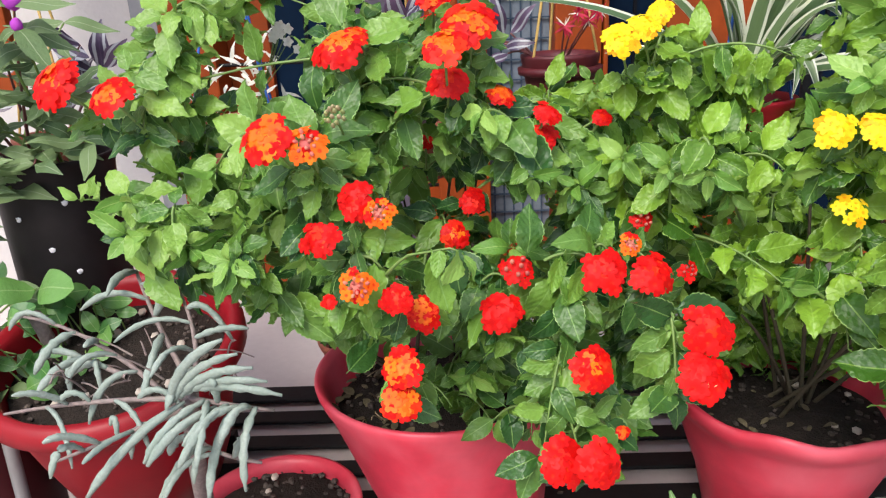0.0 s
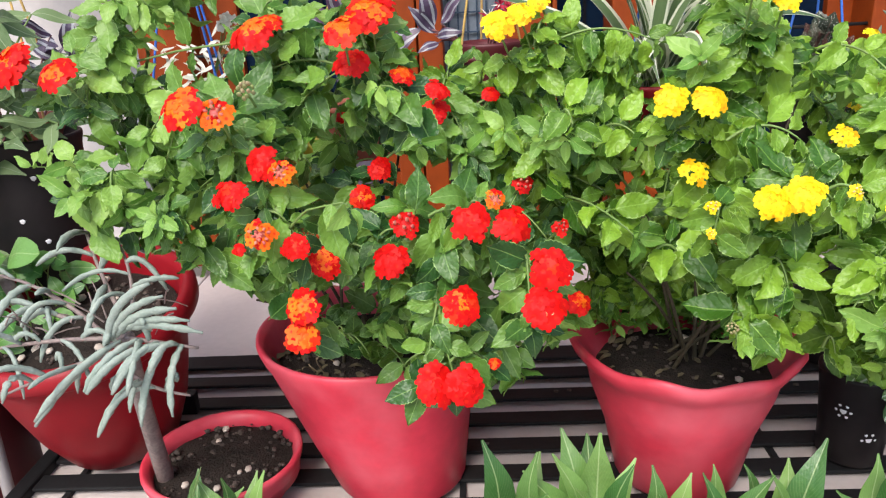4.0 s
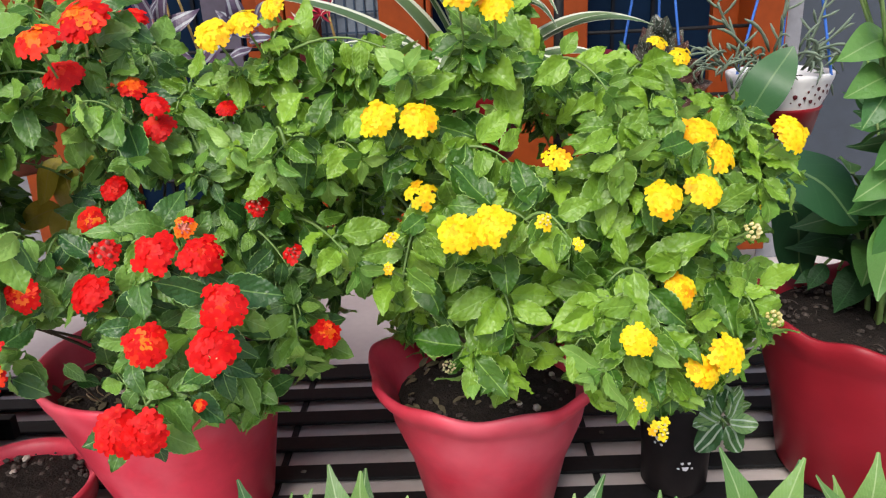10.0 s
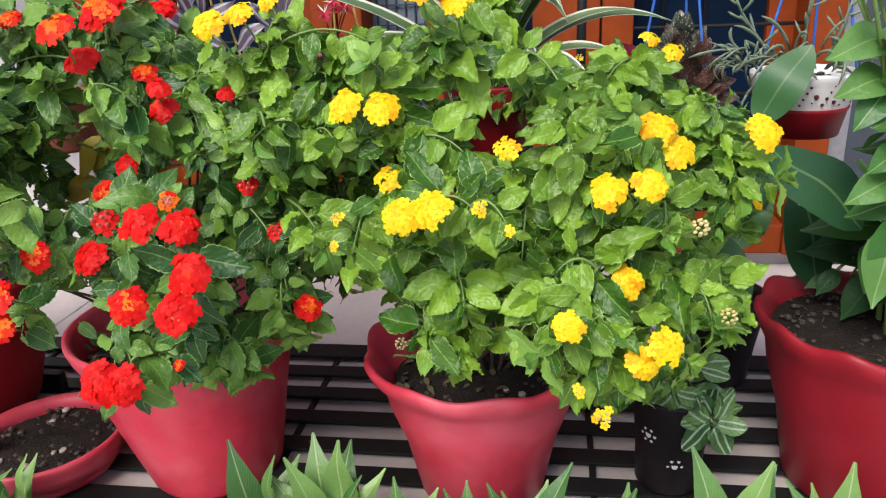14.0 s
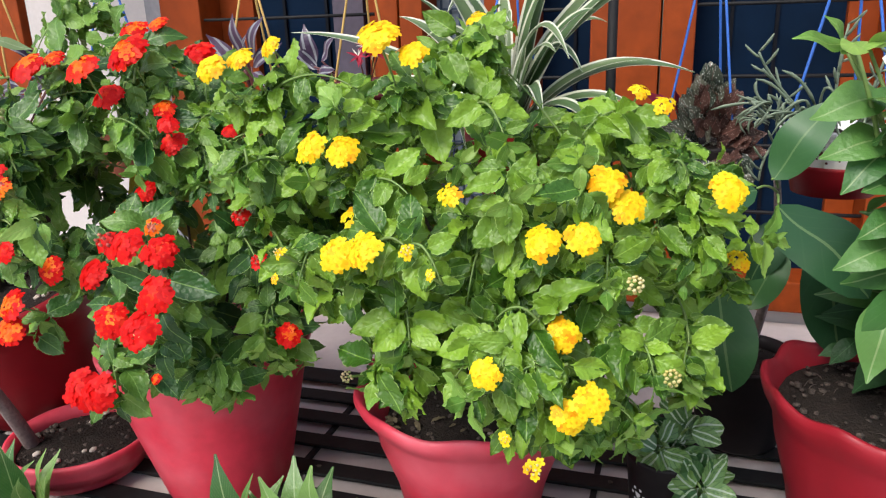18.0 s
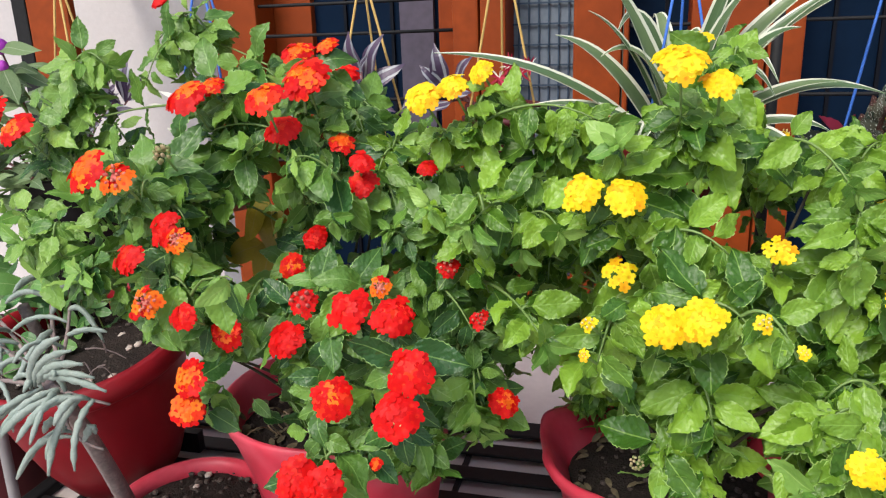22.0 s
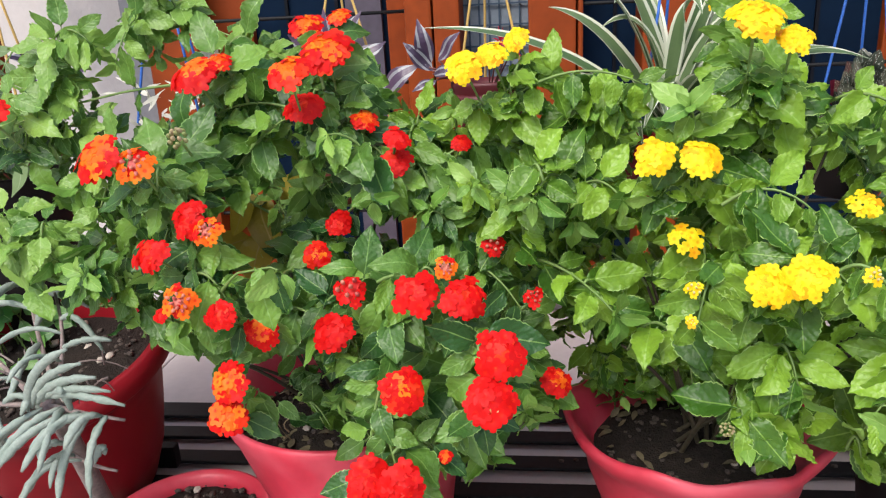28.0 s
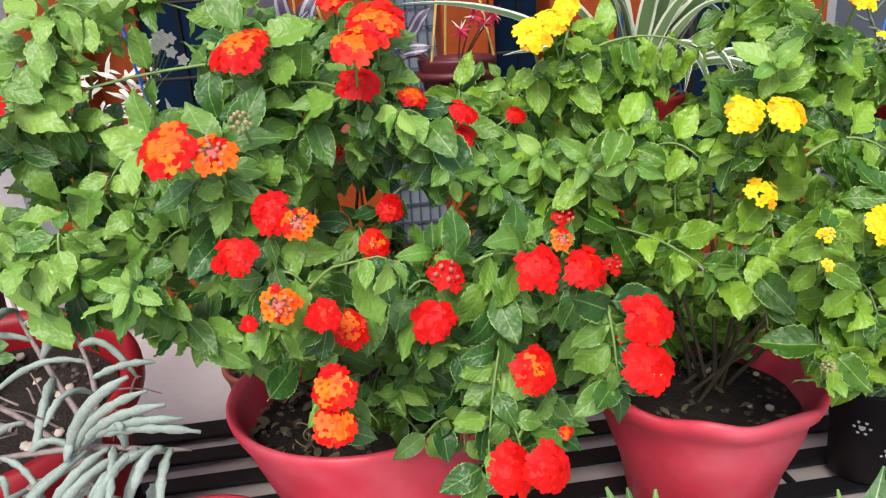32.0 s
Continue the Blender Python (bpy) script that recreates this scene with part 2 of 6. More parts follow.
RED_STEM = material("dark_red_stem", (0.16, 0.05, 0.05), 0.5, var=0.2, scale=100)
PETAL_RED = petal_material("scarlet_petal", (0.62, 0.0012, 0.002), (0.80, 0.004, 0.003), eye=(0.80, 0.02, 0.004))
PETAL_SCARLET = petal_material("orange_red_petal", (0.80, 0.016, 0.006), (0.88, 0.05, 0.008))
PETAL_ORANGE = petal_material("orange_petal", (0.88, 0.12, 0.006), (0.93, 0.26, 0.01), eye=(0.80, 0.045, 0.004))
PETAL_YELLOW = petal_material("yellow_petal", (0.92, 0.62, 0.006), (0.95, 0.78, 0.02), eye=(0.92, 0.50, 0.006))
PETAL_GOLD = petal_material("golden_petal", (0.92, 0.42, 0.006), (0.94, 0.56, 0.01), eye=(0.90, 0.34, 0.005))
PETAL_PINK = petal_material("pink_bud", (0.62, 0.14, 0.13), (0.75, 0.32, 0.22))
PETAL_WHITE = petal_material("white_petal", (0.80, 0.79, 0.70), (0.86, 0.85, 0.78))
PETAL_PURPLE = petal_material("purple_petal", (0.38, 0.03, 0.45), (0.55, 0.08, 0.6))
PETAL_CRIMSON = petal_material("crimson_petal", (0.42, 0.01, 0.05), (0.62, 0.05, 0.1))
PETAL_MAROON = petal_material("maroon_leaf", (0.15, 0.008, 0.025), (0.26, 0.02, 0.05))
PETAL_DULL = petal_material("spent_bud", (0.34, 0.40, 0.15), (0.55, 0.43, 0.27))
PETAL_PALE = petal_material("pale_yellow_bud", (0.75, 0.65, 0.25), (0.85, 0.78, 0.45))
POT_PINK = material("sun_faded_red_plastic", (0.60, 0.040, 0.070), 0.42, var=0.13, scale=45, bump=0.08, second=(0.66, 0.13, 0.17), coarse=9, stain=0.75, spec=0.38)
POT_RED = material("red_plastic", (0.26, 0.007, 0.014), 0.46, var=0.14, scale=22, bump=0.06, spec=0.28, second=(0.27, 0.012, 0.016), coarse=7)
POT_CRIMSON = material("crimson_plastic", (0.28, 0.012, 0.022), 0.46, var=0.14, scale=22, bump=0.06, spec=0.28, second=(0.32, 0.03, 0.05), coarse=5)
POT_DARK = material("dark_red_plastic", (0.085, 0.006, 0.010), 0.5, var=0.15, scale=30, bump=0.04)
POT_BLACK = material("black_plastic", (0.014, 0.011, 0.012), 0.5, var=0.2, scale=60, bump=0.06, second=(0.03, 0.024, 0.024), spec=0.2)
POT_TERRA = material("brick_red_clay", (0.30, 0.085, 0.05), 0.75, var=0.15, scale=60, bump=0.2)
WHITE_PLASTIC = material("white_plastic", (0.74, 0.72, 0.72), 0.4, var=0.04, scale=40, bump=0.03, second=(0.6, 0.58, 0.56), coarse=8)
SOIL = material("damp_soil", (0.024, 0.018, 0.015), 0.95, var=0.45, scale=260, bump=1.0, second=(0.05, 0.037, 0.03), coarse=45, spec=0.2)
CRUMB = material("soil_crumb", (0.075, 0.055, 0.045), 0.95, var=0.5, scale=300, bump=0.8, second=(0.16, 0.13, 0.11), coarse=90)
PEBBLE = material("pale_pebble", (0.50, 0.43, 0.37), 0.8, var=0.2, scale=120, bump=0.3)
BLACK_METAL = material("black_painted_metal", (0.012, 0.012, 0.013), 0.6, metal=0.0, var=0.25, scale=90, bump=0.08, second=(0.022, 0.020, 0.019), coarse=12, stain=0.3, spec=0.2)
WALL = material("cream_painted_plaster", (0.50, 0.465, 0.455), 0.85, var=0.05, scale=90, bump=0.25, second=(0.44, 0.40, 0.39), coarse=2.5, stain=0.5)
FLOOR = material("beige_floor", (0.40, 0.335, 0.315), 0.6, var=0.06, scale=60, bump=0.08, second=(0.40, 0.33, 0.31), coarse=3.0, stain=0.6)
SLATE = material("slate_blue_paint", (0.045, 0.055, 0.072), 0.5, var=0.15, scale=30, bump=0.06, second=(0.03, 0.036, 0.05), coarse=4)
LEDGE = material("pale_cement", (0.52, 0.455, 0.435), 0.75, var=0.06, scale=60, bump=0.12, second=(0.44, 0.38, 0.365), coarse=3.5, stain=0.6)
GREY_TRIM = material("grey_cement", (0.23, 0.23, 0.25), 0.85, var=0.12, scale=60, bump=0.3)
ORANGE_WOOD = material("orange_painted_wood", (0.255, 0.043, 0.005), 0.55, var=0.22, scale=28, bump=0.15, second=(0.17, 0.027, 0.004), coarse=7, stain=0.6, spec=0.2)
BLUE_PANEL = material("dark_blue_panel", (0.003, 0.012, 0.032), 0.6, var=0.2, scale=20, bump=0.05, second=(0.002, 0.006, 0.014), coarse=5, spec=0.06)
BLUE_EDGE = material("blue_black_seam", (0.003, 0.004, 0.008), 0.6, var=0.2, scale=30, spec=0.15)
CURTAIN = material("grey_blue_check_cloth", (0.15, 0.18, 0.22), 0.8, var=0.15, scale=80, bump=0.2, second=(0.10, 0.13, 0.17), coarse=14)
CLOTH_LINE = material("dark_check_thread", (0.035, 0.06, 0.10), 0.9, var=0.1, scale=80)
GREY_SHADE = material("grey_violet_cloth", (0.085, 0.07, 0.10), 0.8, var=0.2, scale=50, bump=0.2)
ROPE_BLUE = material("blue_nylon_cord", (0.03, 0.14, 0.55), 0.5, var=0.15, scale=400, bump=0.4)
ROPE_YELLOW = material("straw_coloured_cord", (0.55, 0.35, 0.10), 0.7, var=0.2, scale=400, bump=0.4)
STICKER = material("white_sticker", (0.72, 0.70, 0.74), 0.5, var=0.05, scale=80)
GREY_TUBE = material("pale_grey_metal", (0.30, 0.28, 0.28), 0.5, var=0.1, scale=60)


# ---- builders ----
def part(name, data, mat, parent, label="", kind=""):
    """One mesh object under a thing or a part; data is a bmesh or a mesh, in the parent's own space."""
    if isinstance(data, bmesh.types.BMesh):
        me = bpy.data.meshes.new(name)
        data.to_mesh(me)
        data.free()
    else:
        me = data
    if mat and not me.materials:
        me.materials.append(mat)
    ob = new(name, me)
    ob.parent = parent
    if label or kind:
        tagged(ob, label=label, kind=kind)
    return ob


def thing(name, label, category, group="", at=(0, 0, 0), kind=""):
    ob = new(name)
    ob.location = at
    ob.empty_display_size = 0.05
    return tagged(ob, label, category, group, kind)


def solid(name, data, mat, label="", category="", kind="structure"):
    ob = part(name, data, mat, None)
    return tagged(ob, label, category, "", kind)


def box(bm, x0, x1, y0, y1, z0, z1, bevel=0.0):
    r = bmesh.ops.create_cube(bm, size=1.0, matrix=Matrix.LocRotScale(((x0 + x1) / 2, (y0 + y1) / 2, (z0 + z1) / 2), None, (x1 - x0, y1 - y0, z1 - z0)))
    if bevel:
        edges = list({e for v in r["verts"] for e in v.link_edges})
        bmesh.ops.bevel(bm, geom=edges, offset=bevel, segments=2, affect="EDGES", profile=0.6)
    return bm


def boxed(*a, **k):
    return box(bmesh.new(), *a, **k)


def from_arrays(name, verts, faces, mat, uvs=None, smooth=True):
    me = bpy.data.meshes.new(name)
    me.from_pydata([tuple(v) for v in verts], [], [tuple(int(i) for i in f) for f in faces])
    if uvs is not None:
        layer = me.uv_layers.new(name="UVMap")
        idx = np.empty(len(me.loops), dtype=np.int32)
        me.loops.foreach_get("vertex_index", idx)
        layer.data.foreach_set("uv", np.asarray(uvs, dtype=np.float32)[idx].ravel())
    if smooth:
        me.polygons.foreach_set("use_smooth", np.ones(len(me.polygons), dtype=bool))
    me.materials.append(mat)
    return me


def bezier(a, b, c, n):
    return [a * (1 - t) ** 2 + b * 2 * t * (1 - t) + c * t * t for t in [i / (n - 1) for i in range(n)]]


def tube_arrays(pts, r0, r1, sides=6, start=0):
    """Rings round a line of points, tapering from r0 to r1, closed at the tip."""
    verts, faces = [], []
    for i, p in enumerate(pts):
        d = (pts[min(i + 1, len(pts) - 1)] - pts[max(i - 1, 0)]).normalized()
        a = d.cross(Vector((0.31, 0.87, 0.38))).normalized()
        b = d.cross(a)
        r = r0 + (r1 - r0) * i / (len(pts) - 1)
        verts += [p + (a * math.cos(k * math.tau / sides) + b * math.sin(k * math.tau / sides)) * r for k in range(sides)]
    for i in range(len(pts) - 1):
        for k in range(sides):
            a, b = start + i * sides + k, start + i * sides + (k + 1) % sides
            faces.append((a, b, b + sides, a + sides))
    e = start + (len(pts) - 1) * sides
    faces.append(tuple(e + k for k in range(sides)))
    return verts, faces


def tube(name, pts, r0, r1, mat, sides=6):
    v, f = tube_arrays(pts, r0, r1, sides)
    return from_arrays(name, v, f, mat)


def lathe(name, profile, mat, seg=64, wave=None):
    """Turned shape; profile of (radius, height). wave(i, angle) gives (radius factor, height shift) for ring i."""
    verts, faces = [], []
    for i, (r, z) in enumerate(profile):
        for k in range(seg):
            a = k * math.tau / seg
            fr, dz = wave(i, a) if wave else (1, 0)
            verts.append((r * fr * math.cos(a), r * fr * math.sin(a), z + dz))
    n = len(profile)
    for i in range(n - 1):
        for k in range(seg):
            a, b = i * seg + k, i * seg + (k + 1) % seg
            faces.append((a, b, b + seg, a + seg))
    faces.append(tuple(reversed(range(seg))))
    return from_arrays(name, verts, faces, mat)


def blade(name, mat, w, n=10, fold=0.18, droop=0.25, serr=0.0, shape=None, twist=0.0, curl=0.0, ripple=0.0):
    """A leaf blade one unit long along +y, w wide at most, folded along the midrib, drooping towards the tip, with a toothed edge."""
    verts, uvs, faces = [], [], []
    shape = shape or (lambda u: math.sin(math.pi * u ** 0.72) ** 0.9)
    lean = w * 7 + droop * 11 + twist * 5
    for i in range(n + 1):
        u = i / n
        half = max(0.012, w / 2 * shape(u))
        tooth = 1 + (serr if i % 2 else -serr * 0.4) if 0 < i < n else 1
        z0 = -droop * u * u + 0.05 * math.sin(u * 7 + lean)
        tw = twist * u
        for j in (-3, -2, -1, 0, 1, 2, 3):
            s = j / 3
            x = half * s * (tooth if abs(j) == 3 else 1)
            quilt = 0.022 * math.sin(40 * (u - 0.30 * abs(s))) * abs(s) * ripple
            edge = 0.035 * math.sin(u * 10 + lean + j) * s * s * ripple
            z = z0 + fold * abs(x) - curl * x * x / max(w, 0.01) + quilt + edge
            verts.append((x * math.cos(tw), u, z + x * math.sin(tw)))
            uvs.append((u, 0.5 + s * 0.5 * min(1, half / (w / 2) + 0.15)))
    for i in range(n):
        for j in range(6):
            a = i * 7 + j
            faces.append((a, a + 1, a + 8, a + 7))
    return from_arrays(name, verts, faces, mat, uvs)


def frame_of(p, d, up, s):
    """Places a blade: root p, along d, face towards up, s long."""
    y = d.normalized()
    x = y.cross(up)
    if x.length < 1e-4:
        x = y.cross(Vector((1, 0.2, 0)))
    x.normalize()
    z = x.cross(y)
    m = Matrix((x, y, z)).transposed().to_4x4() @ Matrix.Diagonal((s, s, s, 1))
    m.translation = p
    return m


def joined(name, items, mat):
    """One mesh out of many placed copies of small meshes: items of (mesh, matrix)."""
    cache, V, F, U, base = {}, [], [], [], 0
    for me, m in items:
        if me.name not in cache:
            co = np.array([v.co[:] for v in me.vertices])
            uv = np.zeros((len(me.vertices), 2))
            if me.uv_layers:
                for lp, d in zip(me.loops, me.uv_layers[0].data):
                    uv[lp.vertex_index] = d.uv[:]
            cache[me.name] = co, [tuple(p.vertices) for p in me.polygons], uv
        co, fs, uv = cache[me.name]
        mm = np.array(m)
        V.append(co @ mm[:3, :3].T + mm[:3, 3])
        U.append(uv)
        F += [tuple(i + base for i in f) for f in fs]
        base += len(co)
    return from_arrays(name, np.concatenate(V), F, mat, np.concatenate(U))


def put(name, me, m, parent, label=""):
    ob = new(name, me)
    ob.parent = parent
    ob.matrix_local = m
    if label:
        tagged(ob, label=label)
    return ob


def blob(name, mat, sub=1, rough=0.2, seed=0):
    bm = bmesh.new()
    bmesh.ops.create_icosphere(bm, subdivisions=sub, radius=1)
    rg = random.Random(seed)
    for v in bm.verts:
        v.co *= 1 + rg.uniform(-rough, rough)
    me = bpy.data.meshes.new(name)
    bm.to_mesh(me)
    bm.free()
    me.materials.append(mat)
    me.polygons.foreach_set("use_smooth", np.ones(len(me.polygons), dtype=bool))
    return me


# ---- the setting ----
BENCH = 0.455
solid("ground", boxed(-30, 30, -30, 1.85, -0.2, 0.0), FLOOR, "beige cement floor of the porch", "floor")
solid("ledge", boxed(-0.66, 2.4, 0.50, 1.849, 0.0, BENCH - 0.016, bevel=0.004), LEDGE, "beige cement ledge along the house wall", "ledge")
solid("ledge_end", boxed(-2.2, -0.664, 1.24, 1.849, 0.0, BENCH - 0.017, bevel=0.004), LEDGE, "beige cement ledge running on along the wall", "ledge")
solid("wall_left", boxed(-8, -0.73, 1.85, 2.1, 0, 2.9), WALL, "cream painted plaster house wall", "wall")
solid("door_slate", boxed(1.235, 2.25, 1.856, 1.9, 0.43, 2.3, bevel=0.004), SLATE, "slate-blue painted door in the house wall", "door")
solid("wall_strip", boxed(1.18, 1.235, 1.848, 2.1, 0, 2.9), GREY_TRIM, "grey cement strip beside the window", "wall")
solid("wall_over_door", boxed(1.235, 2.25, 1.852, 2.1, 2.3, 2.9), WALL, "cream painted plaster above the door", "wall")
solid("wall_right", boxed(2.25, 8, 1.85, 2.1, 0, 2.9), WALL, "cream painted plaster house wall", "wall")
solid("wall_below_windows", boxed(-0.73, 1.18, 1.852, 2.1, 0, 0.48), WALL, "cream painted plaster below the windows", "wall")
solid("wall_above_windows", boxed(-0.73, 1.18, 1.852, 2.1, 2.15, 2.9), WALL, "cream painted plaster above the windows", "wall")
solid("trim_grey_reveal", boxed(-0.800, -0.732, 1.828, 1.85, 0.0, 2.2), GREY_TRIM, "grey cement edge beside the window frame", "trim")


def window(name, x0, x1, label, left, right, panel, bars, seams=(), z0=0.48, z1=2.15):
    """A framed opening: posts, rails, a closed dark shutter or cloth behind, and a grille of thin round bars."""
    w = thing(name, label, "window", kind="structure")
    part("window_frame", boxed(x0, x0 + left, 1.80, 1.94, z0, z1, bevel=0.006), ORANGE_WOOD, w, "orange painted wooden post")
    part("window_frame", boxed(x1 - right, x1, 1.80, 1.94, z0, z1, bevel=0.006), ORANGE_WOOD, w, "orange painted wooden post")
    part("window_frame", boxed(x0 + left, x1 - right, 1.81, 1.94, z0, z0 + 0.08, bevel=0.006), ORANGE_WOOD, w)
    part("window_frame", boxed(x0 + left, x1 - right, 1.81, 1.94, z1 - 0.08, z1, bevel=0.006), ORANGE_WOOD, w)
    part("pane", boxed(x0 + left, x1 - right, 1.925, 1.955, z0 + 0.08, z1 - 0.08), panel, w)
    for s in seams:
        part("seam", boxed(s - 0.004, s + 0.004, 1.915, 1.927, z0 + 0.08, z1 - 0.08), BLUE_EDGE, w)
    for z in bars:
        part("bar", tube("bar", [Vector((x0 + left * 0.7, 1.82, z)), Vector(((x0 + x1) / 2, 1.821, z - 0.001)), Vector((x1 - right * 0.7, 1.82, z))], 0.0045, 0.0045, BLACK_METAL, 8), None, w, "thin black metal bar")
    return w


BARS = [0.73, 0.89, 1.05, 1.21, 1.37, 1.53, 1.69, 1.85]
w1 = window("window_1", -0.73, -0.016, "orange wooden window with dark blue shutter and black bars", 0.13, 0.064, BLUE_PANEL, [0.73, 0.89, 1.05, 1.215, 1.29, 1.45, 1.61, 1.77], (-0.40, -0.27))
part("shutter_stile", boxed(-0.60, -0.49, 1.90, 1.935, 0.56, 2.07, bevel=0.004), ORANGE_WOOD, w1, "orange shutter stile behind the bars")
part("shutter_stile", boxed(-0.14, -0.08, 1.90, 1.935, 0.56, 2.07, bevel=0.004), ORANGE_WOOD, w1, "orange shutter stile behind the bars")
part("curtain_strip", boxed(-0.245, -0.155, 1.905, 1.924, 0.56, 2.07), GREY_SHADE, w1, "grey violet cloth strip")
w2 = window("window_2", -0.012, 0.32, "orange wooden window with checked cloth behind it", 0.062, 0.11, CURTAIN, [])
for k in range(6):
    part("check_line", boxed(0.062 + k * 0.025, 0.066 + k * 0.025, 1.918, 1.926, 0.56, 2.07), CLOTH_LINE, w2)
for k in range(30):
    part("check_line", boxed(0.05, 0.21, 1.914, 1.918, 0.57 + k * 0.05, 0.574 + k * 0.05), CLOTH_LINE, w2)
window("window_3", 0.324, 0.63, "orange wooden window with dark blue shutter and black bars", 0.012, 0.160, BLUE_PANEL, BARS, (0.42,))
w4 = window("window_4", 0.634, 1.18, "orange wooden window with dark blue shutter and black bars", 0.074, 0.08, BLUE_PANEL, BARS, (0.79, 0.89))
part("shutter_stile", boxed(1.035, 1.10, 1.90, 1.935, 0.56, 2.07, bevel=0.004), ORANGE_WOOD, w4, "orange shutter stile behind the bars")
sh = thing("open_shutter", "orange painted wooden shutter leaf standing open from the wall", "shutter", at=(-0.945, 1.47, 1.04))
part("board", boxed(-0.055, 0.055, 0, 0.028, 0, 1.1, bevel=0.005), ORANGE_WOOD, sh)
part("edge_strip", boxed(-0.095, -0.057, 0.0, 0.028, 0, 1.1, bevel=0.004), BLACK_METAL, sh, "dark strip along the shutter edge")
for z in (0.35, 0.95):
    part("hinge_arm", boxed(-0.07, -0.05, 0.03, 0.379, z, z + 0.015, bevel=0.002), BLACK_METAL, sh)

# ---- the bench ----
bench = thing("slatted_rack", "long black slatted metal rack lying on the beige ledge", "rack", at=(0.50, 1.0, 0))
SLAT_Y = [1.2785, 1.194, 1.113, 1.033, 0.952, 0.878, 0.798, 0.718, 0.638]
for i, y in enumerate(SLAT_Y):
    hw = 0.027 if i == 0 else 0.019
    me = bpy.data.meshes.new("slat")
    bm = boxed(-1.12, 1.3, y - 1.0 - hw, y - 1.0 + hw, BENCH - 0.007, BENCH, bevel=0.0025)
    bm.to_mesh(me)
    bm.free()
    part("slat", me, BLACK_METAL, bench)
for x in (-1.06, -0.42, 0.085, 0.7, 1.22):
    part("cross_bar", boxed(x - 0.005, x + 0.005, -0.37, 0.29, BENCH - 0.0155, BENCH - 0.0075, bevel=0.001), BLACK_METAL, bench)
part("end_plate", boxed(-1.150, -1.122, -0.40, 0.305, BENCH - 0.0155, BENCH + 0.004, bevel=0.004), BLACK_METAL, bench)


# ---- pots ----
def scallop(lip_from, amp, lobes, rise):
    def f(i, a):
        k = min(1, max(0, (i - lip_from + 2) / 4))
        return 1 + k * amp * math.sin(lobes * a), k * rise * math.sin(lobes * a + 0.6)
    return f


def pot_profile(R, h, base, lip=0.014, flare=0.9):
    """Tapered pot with a turned lip: outside from the foot up, over the rim, and down the inner wall."""
    t = 0.006
    q = R * flare
    return [(base * 0.9, 0.0), (base, 0.0), (base + 0.004, 0.006), (base + (q - base) * 0.45, h * 0.40), (base + (q - base) * 0.9, h - lip * 4.2), (q, h - lip * 2.6), (q + (R - q) * 0.35, h - lip * 1.9),
            (q + (R - q) * 0.8, h - lip * 1.15), (R, h - lip * 0.5), (R * 0.995, h), (R - t, h + 0.001), (R - t * 2.2, h - 0.008), (q - t * 2, h - lip * 2.5), (base + (q - base) * 0.55, h * 0.5), (base * 0.8, h * 0.42)]


def soil(parent, R, z, seed, crumbs=40, pebbles=0, mat=SOIL):
    rg = random.Random(seed)
    rings, seg = 7, 28
    verts, faces = [(0, 0, z + 0.012)], []
    for i in range(1, rings + 1):
        for k in range(seg):
            a = k * math.tau / seg
            r = R * i / rings
            verts.append((r * math.cos(a), r * math.sin(a), z + 0.012 * (1 - (i / rings) ** 2) + rg.uniform(-0.004, 0.004) * (i < rings)))
    for k in range(seg):
        faces.append((0, 1 + k, 1 + (k + 1) % seg))
    for i in range(rings - 1):
        for k in range(seg):
            a, b = 1 + i * seg + k, 1 + i * seg + (k + 1) % seg
            faces.append((a, a + seg, b + seg, b))
    part("soil", from_arrays("soil", verts, faces, mat), None, parent, "dark damp soil")
    shapes = [blob("crumb", CRUMB, 1, 0.3, s) for s in range(3)]
    items = []
    for _ in range(crumbs):
        a, r = rg.uniform(0, math.tau), R * math.sqrt(rg.random()) * 0.93
        s = rg.uniform(0.0018, 0.006)
        items.append((rg.choice(shapes), Matrix.Translation((r * math.cos(a), r * math.sin(a), z + 0.008)) @ Matrix.Diagonal((s, s * rg.uniform(0.6, 1.6), s * 0.7, 1))))
    part("soil_litter", joined("soil_litter", items, CRUMB), None, parent, "loose soil crumbs", "stuff")
    peb = blob("pebble", PEBBLE, 1, 0.12, 5)
    for _ in range(pebbles):
        a, r = rg.uniform(0, math.tau), R * rg.uniform(0.4, 0.85)
        s = rg.uniform(0.004, 0.008)
        put("pebble", peb, Matrix.Translation((r * math.cos(a), r * math.sin(a), z + 0.01)) @ Matrix.Diagonal((s, s * 1.3, s * 0.7, 1)), parent)


# ---- lantanas ----
def leaf_set(name, mat, w=0.62, serr=0.035, n=14, count=4, droop=(0.0, 0.32), fold=(0.03, 0.22), shape=None, seed=1, ripple=0.0):
    rg = random.Random(seed)
    return [blade(name, mat, w * rg.uniform(0.88, 1.1), n, rg.uniform(*fold), rg.uniform(*droop), serr, shape, rg.uniform(-0.25, 0.25), rg.uniform(0, 0.25), ripple) for _ in range(count)]


OVATE = lambda u: 0.0 if u < 0.1 else ((u - 0.1) / 0.9) ** 0.62 * (1 - (u - 0.1) / 0.9) ** 0.95 / 0.352
LANCE = lambda u: math.sin(math.pi * u ** 0.8) ** 1.1
ROUND = lambda u: math.sin(math.pi * u ** 0.9) ** 0.6


